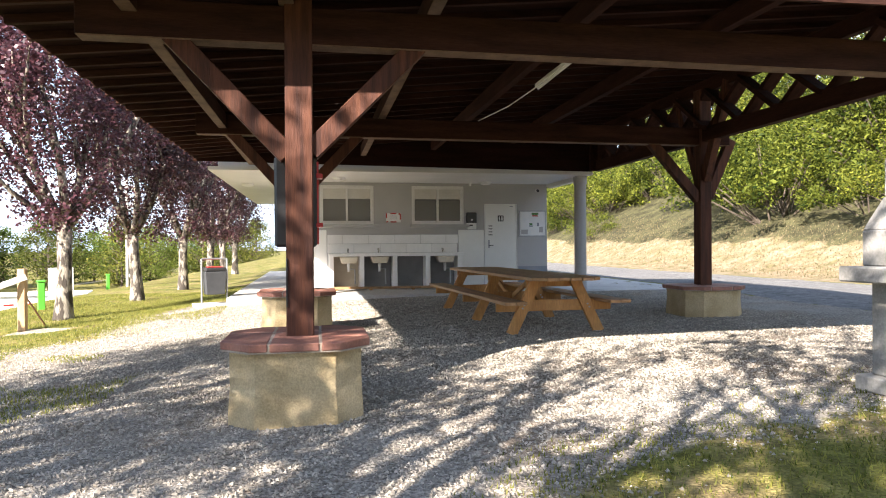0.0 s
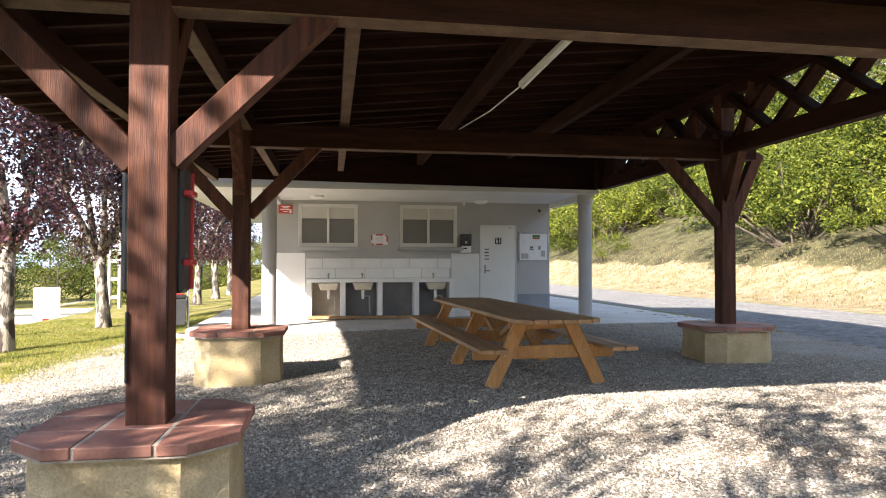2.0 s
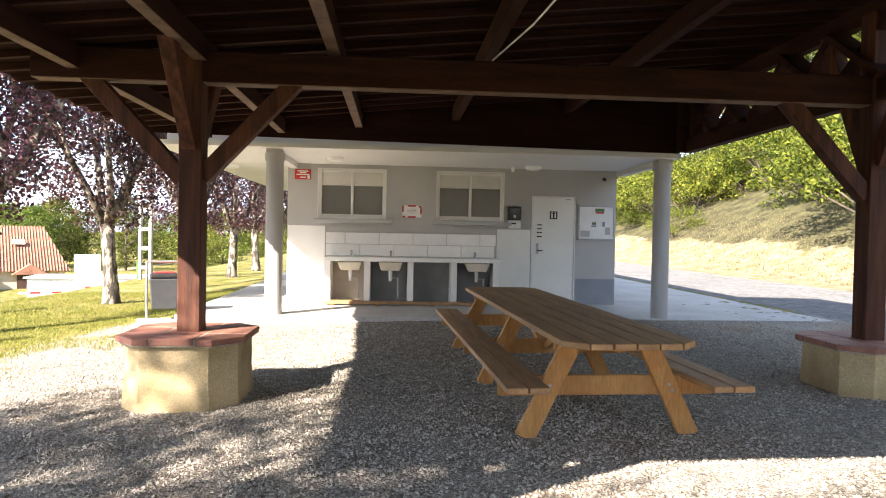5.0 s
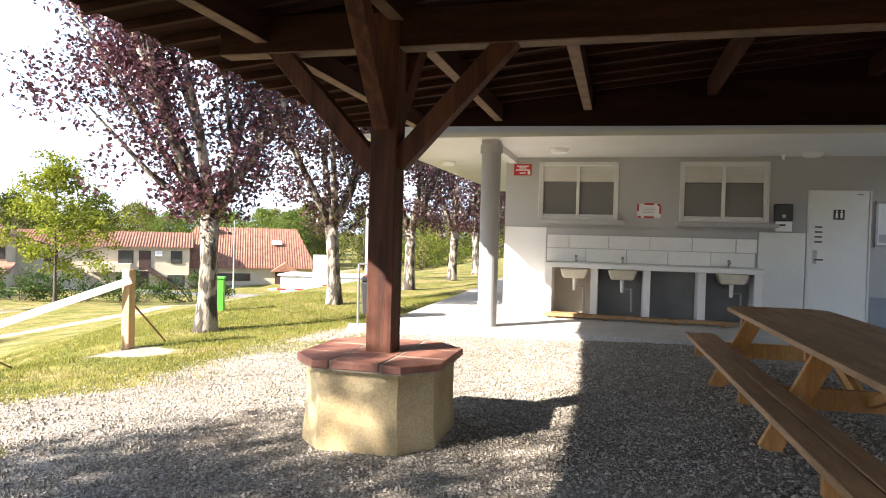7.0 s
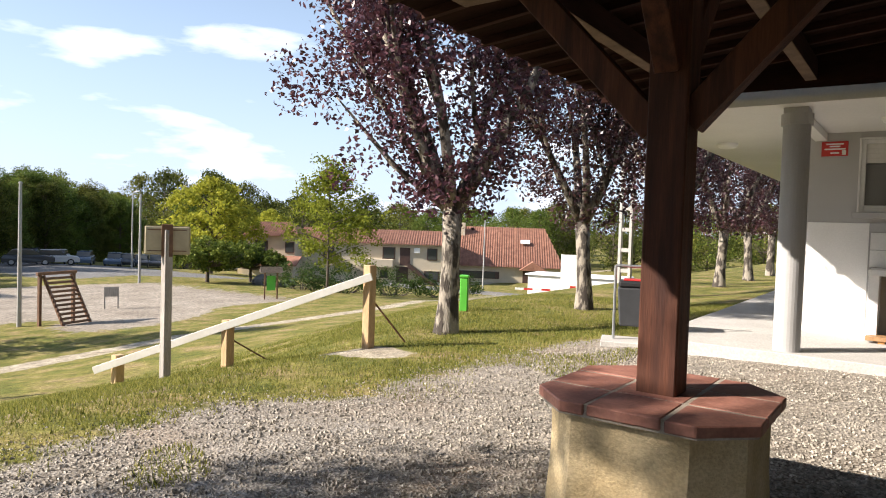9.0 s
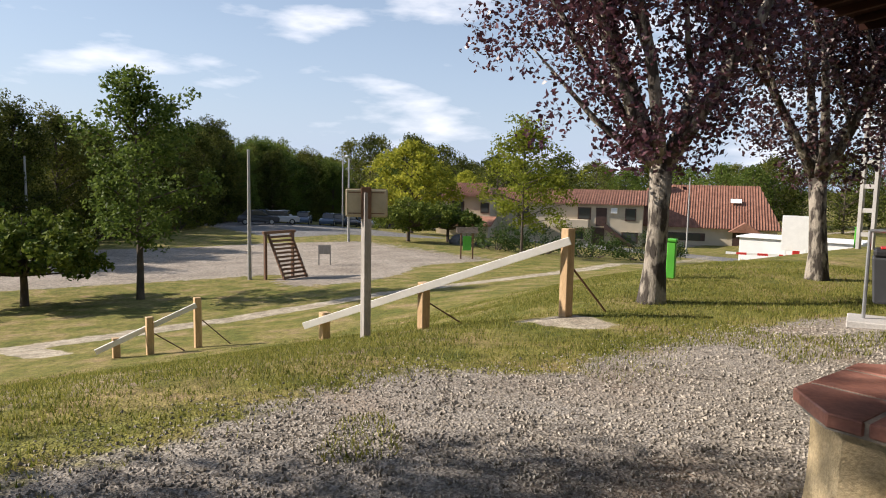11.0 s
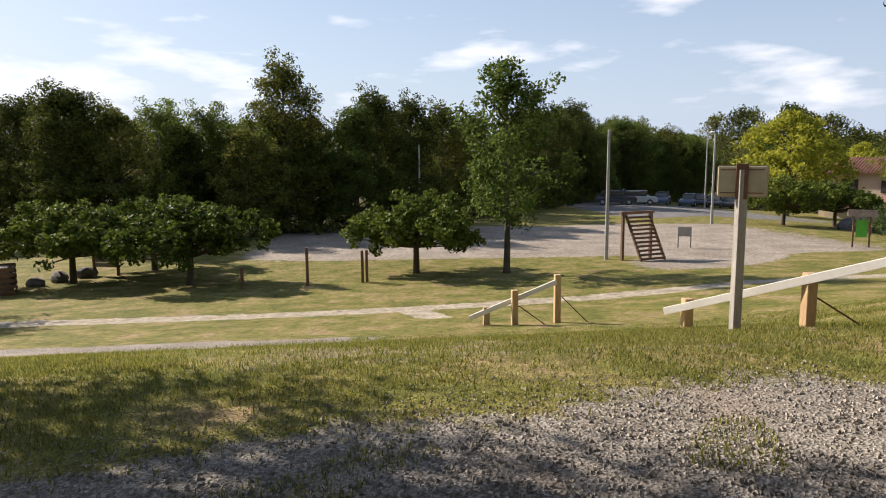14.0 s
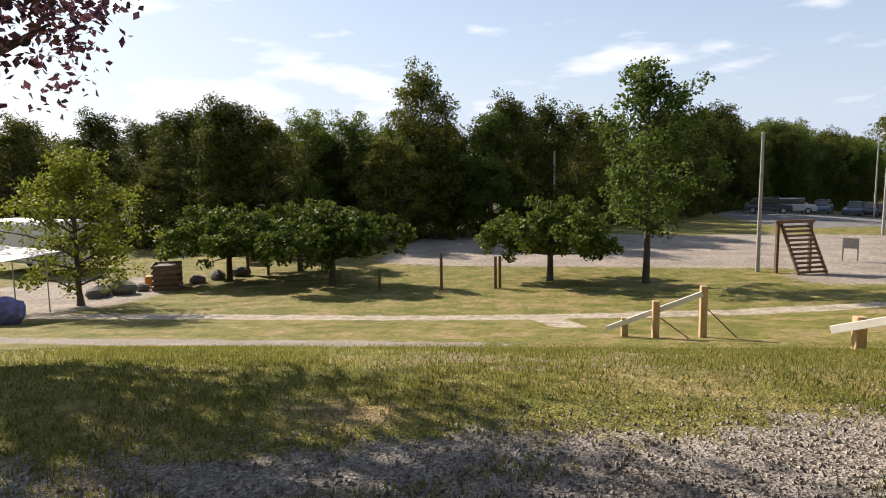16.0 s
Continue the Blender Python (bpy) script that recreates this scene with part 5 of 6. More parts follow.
for k in range(100):
    y = -80 + 140 * (k + rng.random()) / 105
    x = np.interp(y, [a for a, b in WL], [b for a, b in WL]) - 14 * rng.random() ** 1.3
    copy_thing(rng.choice(wt), pose(x, y, float(gz(x, y)) - 0.2, 0, 0, rng.uniform(0, 360)))
for k in range(26):
    x, y = rng.uniform(-128, -92), 4 + 60 * (k + rng.random()) / 26
    copy_thing(rng.choice(wt[1:]), pose(x, y, float(gz(x, y)) - 0.2, 0, 0, rng.uniform(0, 360)) @ Matrix.Scale(1.25, 4))
copy_thing(wt[3], pose(-44.6, 0.9, float(gz(-44.6, 0.9)) - 0.2, 0, 0, 40) @ Matrix.Diagonal((1.15, 1.15, 1.22, 1)))
# undergrowth closing the foot of the wood
ug = [stand(shrub(91 + i, 2.2, 2.3 + 0.5 * i, "hill" if i else "wood_far", 0.2, 60, "dark undergrowth at the edge of the wood", 40), -41.0, -20.0 + 9 * i) for i in range(2)]
for k in range(74):
    y = -70 + 128 * (k + rng.random()) / 74
    x = np.interp(y, [a for a, b in WL], [b for a, b in WL]) + 1.0 - 6.0 * rng.random()
    copy_thing(rng.choice(ug), pose(x, y, float(gz(x, y)) - 0.15, 0, 0, rng.uniform(0, 360)) @ Matrix.Scale(rng.uniform(0.7, 1.35), 4))
ft = [stand(crown_tree("distant_tree", 81 + i, 10 + 2 * i, 4.8, 1.0, "ash" if i == 0 else "wood_far", 0.42, 150, "distant hedgerow tree on the skyline", "bark_dark", "round", 0.25, "distant trees", 30, 3), -100.0, 120.0 + 15 * i) for i in range(2)]
for k in range(75):
    a = radians(rng.uniform(96, 152))
    r = rng.uniform(105, 190)
    x, y = r * math.cos(a), 10 + r * math.sin(a)
    copy_thing(rng.choice(ft), pose(x, y, float(gz(x, y)) - 0.3, 0, 0, rng.uniform(0, 360)))

for k in range(70):
    y = -160 + 420 * (k + rng.random()) / 70
    x = -150 - 40 * rng.random() - 0.25 * max(0, y)
    copy_thing(ft[1], pose(x, y, float(gz(x, y)) - 0.3, 0, 0, rng.uniform(0, 360)) @ Matrix.Scale(1.25, 4))

for k in range(9):
    x, y = -139 + rng.uniform(-9, 9), 91 + rng.uniform(-16, 10)
    copy_thing(ft[1], pose(x, y, float(gz(x, y)) - 0.3, 0, 0, rng.uniform(0, 360)) @ Matrix.Diagonal((1.2, 1.2, rng.uniform(1.35, 1.6), 1)))

# ---------------- lawn furniture ----------------
def balance_rail(posts, label):
    r = empty("balance_rail", label=label, category="balance rail", group="balance rails")
    tops = []
    for (x, y, h), stay in posts:
        z = float(gz(x, y))
        p = part("post", B((x, y, z + h / 2 - 0.15), (0.125, 0.125, h + 0.3), bev=0.008), "post_wood", r)
        tops.append(Vector((x, y, z + h)))
        if stay:
            part("stay", S((x + 0.02, y + 0.08, z + h * 0.55), (x + 0.15, y + 0.62, z + 0.0), 0.03, 0.02), "brown_wood", r, "thin brown stay")
    a, b = tops[0], tops[-1]
    d = (b - a).normalized()
    off = Vector((0.048, -0.082, 0))
    part("rail", S(a + off + Vector((0, 0, -0.16)) - d * 0.05, b + off + Vector((0, 0, -0.10)) + d * 0.30, 0.045, 0.10), "rail_white", r, "bleached white sloping rail")
    return r


balance_rail([((-4.44, 13.55, 1.10), True), ((-6.03, 12.53, 0.64), True), ((-7.36, 11.75, 0.42), False)], "new pine balance rail with sloping white beam on the lawn")
balance_rail([((*valley(-12.2, 11.2), 1.0), True), ((*valley(-12.1, 10.3), 0.72), True), ((*valley(-12.3, 9.75), 0.38), False)], "smaller pine balance rail with sloping white beam on the lawn")

sg = empty("signpost", label="grey wooden signpost with a tan two panel sign seen from behind", category="sign")
sx, sy = -6.15, 11.70
sz = float(gz(sx, sy))
part("post", B((sx, sy, sz + 0.85), (0.10, 0.10, 2.0), bev=0.006), "grey_wood", sg)
rz = Euler((0, 0, radians(55))).to_matrix()
ax = rz @ Vector((1, 0, 0))
for k in (-1, 1):
    c = Vector((sx, sy, sz + 1.72)) + ax * 0.135 * k
    pn = part("panel", box(bmesh.new(), c, (0.265, 0.03, 0.36), rz, 0.02), "sign_back", sg)
    for q in (-1, 1):
        part("groove", box(bmesh.new(), c + Vector((0, 0, q * 0.13)) + rz @ Vector((0, -0.017, 0)), (0.18, 0.004, 0.012), rz, 0), "brown_wood", pn)
part("back_batten", box(bmesh.new(), Vector((sx, sy, sz + 1.72)) + rz @ Vector((0, -0.03, 0)), (0.13, 0.03, 0.40), rz, 0.004), "brown_wood", sg, "dark brown batten")

# climbing frame: leaning slatted ladder
cf = empty("climbing_frame", pose(-26.3, 18.2, float(gz(-26.3, 18.2)), 0, 0, 110), "brown timber climbing frame with leaning slatted ladder", "climbing frame")
for x in (-0.75, 0.75):
    part("upright", B((x, 0, 0.9), (0.11, 0.11, 2.1)), "brown_wood", cf)
    part("ladder_side", S((x * 0.82, -0.02, 1.9), (x * 0.82 + 0.1, -0.95, 0.0), 0.07, 0.11), "brown_wood", cf)
part("top_bar", B((0, 0, 1.98), (1.75, 0.12, 0.12)), "brown_wood", cf)
for k in range(11):
    f = (k + 0.5) / 11
    part("rung", B((0.1 * (1 - f), -0.95 + 0.93 * f, 0.05 + 1.82 * f), (1.35, 0.06, 0.09)), "brown_wood", cf)

ib = empty("information_shelter", pose(-27.6, 29.2, float(gz(-27.6, 29.2)), 0, 0, 62) @ Matrix.Diagonal((0.72, 0.72, 1, 1)), "small roofed information board with green panel", "notice board")
for x in (-0.45, 0.45):
    part("post", B((x, 0, 0.75), (0.1, 0.1, 1.7)), "brown_wood", ib)
part("panel", B((0, 0, 0.85), (0.62, 0.05, 0.78)), "green", ib, "bright green panel")
part("roof", solid([(-0.8, -0.45, 1.42), (0.8, -0.45, 1.42), (0.8, 0.45, 1.42), (-0.8, 0.45, 1.42), (-0.8, 0, 1.72), (0.8, 0, 1.72)], [(0, 1, 5, 4), (2, 3, 4, 5), (0, 4, 3), (1, 2, 5), (0, 1, 2, 3)]), "bark_dark", ib)


def lamp_post(x, y, h, arm=True, label="grey concrete street lamp with curved arm"):
    l = empty("street_lamp", pose(x, y, float(gz(x, y))), label, "lamp post", "street lamps")
    part("mast", T([(0, 0, -0.2), (0, 0, h)], [0.09, 0.055], 10), "pole", l)
    if arm:
        part("arm", T([(0, 0, h), (0.15, 0, h + 0.25), (0.7, 0, h + 0.3)], 0.03, 6), "pole", l)
        part("lantern", B((0.9, 0, h + 0.3), (0.5, 0.16, 0.1), bev=0.03), "white", l)
    else:
        part("cap", T([(0, 0, h), (0, 0, h + 0.08)], [0.07, 0.05], 8), "pole", l)
    return l


lamp_post(-26.6, 17.0, 5.4, False, "plain grey pole beside the pitch")
lamp_post(-46.1, 9.9, 5.7, False, "plain grey pole beside the pitch")
lamp_post(-41.9, -6.3, 6.5)
lamp_post(-66.0, 40.5, 7.6)
lamp_post(-41.6, 29.1, 5.8, False, "plain grey pole beside the pitch")
lamp_post(-40.0, 66.0, 7.5, False, "leaning grey pole beside the barn")
# lattice pole behind the second plum
lp = empty("lattice_pole", pose(-6.2, 27.5, float(gz(-6.2, 27.5))), "concrete ladder pattern electricity pole", "pole")
for x in (-0.17, 0.17):
    part("leg", B((x, 0, 3.5), (0.09, 0.16, 7.4)), "pole", lp)
for k in range(11):
    part("web", B((0, 0, 0.4 + 0.65 * k), (0.26, 0.12, 0.12)), "pole", lp)

for x, y, h in ((-5.65, 17.6, 0.64), (-10.7, 35.0, 0.9)):
    gbx = empty("green_bollard", pose(x, y, float(gz(x, y)), 0, 0, 25), "bright green square service post on the lawn", "service post", "green posts")
    part("case", B((0, 0, h / 2), (0.15, 0.15, h), bev=0.015), "green", gbx)
    part("lid", B((0, 0, h + 0.03), (0.175, 0.175, 0.05), bev=0.01), "green", gbx)

bn = empty("litter_bin", pose(-1.45, 15.2, float(gz(-1.45, 15.2)), 0, 0, 20) @ Matrix.Scale(0.85, 4), "grey litter bin with black liner hung on a steel frame", "bin")
for x in (-0.3, 0.3):
    part("frame_post", T([(x, 0, 0), (x, 0, 1.15)], 0.022, 8), "steel", bn)
part("frame_top", T([(-0.3, 0, 1.15), (0.3, 0, 1.15)], 0.022, 8), "steel", bn)
part("bin_body", solid([(-0.22, -0.18, 0.28), (0.22, -0.18, 0.28), (0.22, 0.18, 0.28), (-0.22, 0.18, 0.28), (-0.26, -0.21, 0.84), (0.26, -0.21, 0.84), (0.26, 0.21, 0.84), (-0.26, 0.21, 0.84)],
                       [(0, 1, 2, 3), (4, 5, 6, 7), (0, 1, 5, 4), (1, 2, 6, 5), (2, 3, 7, 6), (3, 0, 4, 7)], 0.02), "grey_bin", bn)
part("liner", B((0, 0, 0.89), (0.50, 0.42, 0.10), bev=0.03), "black", bn, "crumpled black liner")
part("foot_slab", B((0, 0, 0.015), (0.95, 0.62, 0.09), bev=0.01), "concrete", bn, "small concrete slab")
part("red_tie", B((0, -0.02, 0.95), (0.36, 0.3, 0.025), bev=0.01), "red", bn)

wb = empty("white_board", pose(-12.2, 33.5, float(gz(-12.2, 33.5)), 0, 0, 25), "white entrance board on two posts", "sign")
part("panel", B((0, 0, 1.05), (1.0, 0.06, 1.35)), "white", wb)
for x in (-0.35, 0.35):
    part("leg", B((x, 0, 0.2), (0.07, 0.07, 0.5)), "white", wb)
br = empty("barrier", pose(-14.0, 34.0, float(gz(-14.0, 34.0)), 0, 0, 30), "lowered red and white road barrier", "barrier")
for k in range(6):
    part("stripe", B((-1.0 + 0.4 * k, 0, 0.35), (0.4, 0.06, 0.09), bev=0), "red" if k % 2 else "white", br)
part("pivot", B((1.4, 0, 0.3), (0.25, 0.25, 0.7)), "red", br)

# small posts on the lower lawn
for x, y, h in ((-22.1, 2.7, 0.75), (-22.3, 4.9, 1.35), (-22.6, 6.8, 1.15), (-22.75, 6.95, 1.15)):
    x, y = valley(x, y)
    fp = part("lawn_post", B((x, y, float(gz(x, y)) + h / 2 - 0.1), (0.1, 0.1, h + 0.2)), "brown_wood")
    thing(fp, "weathered brown timber post on the lawn", "post", "lawn posts")
rngr = random.Random(8)
for x, y, s in ((-21.8, -6.9, 0.45), (-21.0, -7.3, 0.36), (-22.6, -6.6, 0.25), (-25.0, -5.6, 0.3), (-26.0, -5.2, 0.34), (-27.0, -4.6, 0.36), (-38.5, 36.5, 0.6), (-36.8, 37.5, 0.5)):
    bm = bmesh.new()
    bmesh.ops.create_icosphere(bm, subdivisions=2, radius=1.0)
    for v in bm.verts:
        v.co = Vector((v.co.x * s * 1.3, v.co.y * s, v.co.z * s * 0.8)) * (1 + 0.28 * noise.noise(v.co * 1.3 + Vector((x, y, 0))))
    o = part("boulder", bm, "rock")
    o.matrix_basis = pose(x, y, float(gz(x, y)) + s * 0.4, 0, 0, rngr.uniform(0, 360))
    thing(o, "dark rounded boulder edging the track", "boulder", "boulders")
cr = empty("pallet_crate", pose(-23.2, -5.9, float(gz(-23.2, -5.9)), 0, 0, 25), "slatted pallet crate holding rubble beside the track", "crate")
for k in range(5):
    for s in (-1, 1):
        part("slat", B((0, s * 0.5, 0.12 + 0.2 * k), (1.3, 0.03, 0.13)), "brown_wood", cr)
        part("slat", B((s * 0.64, 0, 0.12 + 0.2 * k), (0.03, 0.97, 0.13)), "brown_wood", cr)
part("rubble", B((0, 0, 0.5), (1.2, 0.9, 0.85), bev=0.1), "rock", cr)
part("tub", B((-0.9, -0.7, 0.22), (0.5, 0.4, 0.4), bev=0.05), "orange", cr)

# ---------------- camping pitch ----------------
cv = empty("camper_van", pose(-29.5, -16.6, float(gz(-29.5, -16.6)), 0, 0, 70), "white camper van with over-cab bed and open awning", "camper van")
part("living_box", B((-0.6, 0, 1.55), (4.2, 2.1, 2.0), bev=0.12), "car_white", cv)
part("luton", B((2.2, 0, 2.2), (1.5, 2.05, 0.75), bev=0.15), "car_white", cv)
part("cab", solid([(1.5, -0.95, 0.5), (3.3, -0.95, 0.5), (3.3, 0.95, 0.5), (1.5, 0.95, 0.5), (1.5, -0.9, 1.85), (2.3, -0.9, 1.85), (2.3, 0.9, 1.85), (1.5, 0.9, 1.85), (3.25, -0.92, 1.05), (3.25, 0.92, 1.05)],
                  [(0, 1, 2, 3), (4, 5, 6, 7), (0, 1, 8, 5, 4), (3, 2, 9, 6, 7), (1, 2, 9, 8), (8, 9, 6, 5), (0, 3, 7, 4)], 0.05), "car_white", cv)
part("side_window", B((-0.6, 1.056, 1.9), (1.2, 0.02, 0.5), bev=0.005), "glass_dark", cv)
part("side_window", B((2.2, 1.03, 2.25), (0.7, 0.02, 0.3), bev=0.005), "glass_dark", cv)
part("windscreen", solid([(3.27, -0.8, 1.12), (3.27, 0.8, 1.12), (2.38, 0.78, 1.82), (2.38, -0.78, 1.82), (3.30, -0.8, 1.13), (3.30, 0.8, 1.13), (2.41, 0.78, 1.83), (2.41, -0.78, 1.83)],
                         [(0, 1, 2, 3), (4, 5, 6, 7), (0, 1, 5, 4), (1, 2, 6, 5), (2, 3, 7, 6), (3, 0, 4, 7)]), "glass_dark", cv)
for x in (-1.7, 2.4):
    for s in (-1, 1):
        w = part("wheel", T([(x, s * 0.85, 0.33), (x, s * 1.02, 0.33)], 0.33, 18), "rubber", cv)
        part("rim", T([(x, s * 1.02, 0.33), (x, s * 1.035, 0.33)], 0.2, 14), "steel", w)
part("awning", solid([(-2.6, 1.06, 2.45), (1.0, 1.06, 2.45), (1.0, 3.2, 2.1), (-2.6, 3.2, 2.1), (-2.6, 1.06, 2.48), (1.0, 1.06, 2.48), (1.0, 3.2, 2.13), (-2.6, 3.2, 2.13)],
                     [(0, 1, 2, 3), (4, 5, 6, 7), (0, 1, 5, 4), (1, 2, 6, 5), (2, 3, 7, 6), (3, 0, 4, 7)]), "canvas", cv, "pale awning cloth")
ay = empty("awning_shelter", pose(-16.5, -8.0, float(gz(-16.5, -8.0)), 0, 0, 0), "off-white cloth awning on thin steel poles", "awning")
part("cloth_roof", solid([(-1.2, -2.6, 2.15), (1.2, -2.6, 2.15), (1.2, 1.9, 1.75), (-1.2, 1.9, 1.75), (-1.2, -2.6, 2.17), (1.2, -2.6, 2.17), (1.2, 1.9, 1.77), (-1.2, 1.9, 1.77)],
                         [(0, 1, 2, 3), (4, 5, 6, 7), (0, 1, 5, 4), (1, 2, 6, 5), (2, 3, 7, 6), (3, 0, 4, 7)]), "canvas", ay)
for x, y in ((-0.6, 1.8), (0.7, 1.8), (1.1, -2.5), (-1.1, -2.5)):
    part("pole", T([(x, y, 0), (x, y, 1.78 if y > 0 else 2.14)], 0.018, 8), "steel", ay)
bg_ = empty("covered_bag", pose(-14.6, -5.6, float(gz(-14.6, -5.6))) @ Matrix.Scale(0.75, 4), "mauve and grey cloth covered bundle on the grass", "bundle")
bm = bmesh.new()
bmesh.ops.create_icosphere(bm, subdivisions=3, radius=1.0)
for v in bm.verts:
    v.co = Vector((v.co.x * 0.6, v.co.y * 0.75, v.co.z * 0.55 + 0.4)) * (1 + 0.12 * noise.noise(v.co * 3))
part("cloth", bm, "cloth", bg_)


def car(x, y, rz, colour, label):
    c = empty("car", pose(x, y, float(gz(x, y)), 0, 0, rz), label, "car", "parked cars")
    def loft(name, prof, w0, w1, material):
        vs = [(px, s * (w0 if pz < 0.9 else w1), pz) for s in (-1, 1) for px, pz in prof]
        n = len(prof)
        fs = [tuple(range(n)), tuple(range(n, 2 * n))] + [(i, (i + 1) % n, n + (i + 1) % n, n + i) for i in range(n)]
        return part(name, solid(vs, fs, 0.03), material, c)
    loft("body", [(-2.05, 0.3), (2.05, 0.3), (2.1, 0.65), (1.9, 0.82), (1.0, 0.93), (-1.9, 0.95), (-2.1, 0.7)], 0.86, 0.80, colour)
    loft("cabin", [(-1.75, 0.94), (1.0, 0.94), (0.35, 1.42), (-1.25, 1.45)], 0.78, 0.66, "glass_dark")
    part("roof", B((-0.45, 0, 1.45), (1.55, 1.22, 0.05), bev=0.02), colour, c)
    for px in (-1.3, 1.3):
        for s in (-1, 1):
            w = part("wheel", T([(px, s * 0.72, 0.31), (px, s * 0.88, 0.31)], 0.31, 16), "rubber", c)
            part("rim", T([(px, s * 0.88, 0.31), (px, s * 0.895, 0.31)], 0.19, 12), "steel", w)
    return c


base = {k: car(-74, 34 + 2.6 * i, -30, k, "parked %s car in the distant car park" % n) for i, (k, n) in enumerate((("car_dark", "dark"), ("car_silver", "silver"), ("car_blue", "blue")))}
rng = random.Random(9)
for k in range(14):
    x, y = -71 - 0.3 * k + rng.uniform(-0.4, 0.4), 42.5 + 2.4 * k * 0.7
    copy_thing(base[rng.choice(("car_dark", "car_dark", "car_blue", "car_silver"))], pose(x - 3, y, float(gz(x - 3, y)), 0, 0, -30 + rng.uniform(-6, 6)))
copy_thing(base["car_dark"], pose(-66, 31, float(gz(-66, 31)), 0, 0, 70))
copy_thing(base["car_silver"], pose(-68, 34, float(gz(-68, 34)), 0, 0, 70))


# ---------------- houses ----------------
def house(x, y, rz, w, d, h, rise, label, wins, name="house", hip=0.0):
    z = float(gz(x, y)) - 0.2
    o = empty(name, pose(x, y, z, 0, 0, rz), label, "house", "valley houses")
    part("wall", B((0, 0, h / 2), (w, d, h), bev=0), "plaster", o)
    e = 0.5
    part("roof", solid([(-w / 2 - e, -d / 2 - e, h - 0.02), (w / 2 + e, -d / 2 - e, h - 0.02), (w / 2 + e, d / 2 + e, h - 0.02), (-w / 2 - e, d / 2 + e, h - 0.02), (-w / 2 - e + hip, 0, h + rise), (w / 2 + e - hip, 0, h + rise)],
                       [(0, 1, 5, 4), (2, 3, 4, 5), (0, 4, 3), (1, 2, 5), (0, 1, 2, 3)]), "tile_far", o, "red clay tile roof")
    bm = bmesh.new()
    for xx in np.arange(-w / 2 - e + 0.15, w / 2 + e, 0.30):
        top = min(1.0, (xx + w / 2 + e) / hip if hip else 1, (w / 2 + e - xx) / hip if hip else 1)
        tube(bm, [(xx, -d / 2 - e - 0.05, h + 0.03), (xx, -(d / 2 + e) * (1 - top), h + rise * top + 0.04)], [0.045, 0.045], 5)
    tr = part("tile_roll", bm, "tile_far", o)
    tr["kind"] = "stuff"
    for wx, wz, ww, wh, what in wins:
        wd = part("window" if what != "door" else "door", B((wx, -d / 2 - 0.02, wz), (ww, 0.12, wh), bev=0.01), "shutter", o)
        part("frame", B((wx, -d / 2 - 0.06, wz + wh / 2 + 0.06), (ww + 0.2, 0.12, 0.1), bev=0.01), "plaster", wd)
        if what != "door":
            part("pane", B((wx, -d / 2 - 0.085, wz), (ww * 0.8, 0.02, wh * 0.85), bev=0), "glass_dark", wd)
    return o


h1 = house(-57.0, 66.7, 38, 17, 9, 5.0, 1.6, "two storey cream house with red tile roof and outside stair", [(-5, 4.0, 1.3, 1.3, "w"), (2.1, 3.9, 1.5, 1.4, "w"), (4.0, 3.55, 1.2, 2.1, "door"), (7.2, 3.9, 1.2, 1.4, "w"), (1.6, 1.4, 0.9, 0.9, "w"), (3.7, 1.2, 1.4, 2.3, "door"), (7.2, 1.3, 1.8, 1.2, "w")])
part("balcony", B((0.6, -5.2, 2.75), (4.2, 1.6, 0.9), bev=0.02), "plaster", h1)
part("outside_stair", solid([(4.4, -4.55, 2.3), (7.6, -4.55, 0.1), (7.6, -4.55, 0.5), (4.4, -4.55, 2.9), (4.4, -5.6, 2.3), (7.6, -5.6, 0.1), (7.6, -5.6, 0.5), (4.4, -5.6, 2.9)],
                            [(0, 1, 2, 3), (4, 5, 6, 7), (0, 1, 5, 4), (1, 2, 6, 5), (2, 3, 7, 6), (3, 0, 4, 7)]), "shutter", h1, "dark outside stair")
part("wall_unit", B((5.4, -4.6, 4.3), (0.7, 0.3, 0.6), bev=0.02), "white", h1, "white air conditioning unit")
h2 = house(-63.6, 56.6, 38, 6.5, 8, 5.0, 1.5, "cream house with hipped red tile roof and lean-to", [(-0.6, 3.7, 1.5, 1.4, "w"), (2.6, 3.7, 1.0, 1.2, "w")], hip=2.0)
part("lean_to_roof", solid([(-2.5, -6.6, 1.9), (4.0, -6.6, 1.9), (4.0, -4.05, 2.75), (-2.5, -4.05, 2.75), (-2.5, -6.6, 1.75), (4.0, -6.6, 1.75), (4.0, -4.05, 2.6), (-2.5, -4.05, 2.6)],
                           [(0, 1, 2, 3), (4, 5, 6, 7), (0, 1, 5, 4), (1, 2, 6, 5), (2, 3, 7, 6), (3, 0, 4, 7)]), "tile_far", h2, "red clay tile lean-to roof")
part("lean_to_wall", B((0.75, -5.1, 0.9), (5.6, 1.8, 1.75), bev=0), "plaster", h2)
h3 = house(-48.8, 81.2, 34, 16.0, 12, 2.2, 4.9, "long barn with a steep red tile roof reaching low eaves", [(-2, 1.1, 5.0, 0.9, "w"), (4.6, 1.0, 2.4, 1.6, "door")], name="barn", hip=2.2)
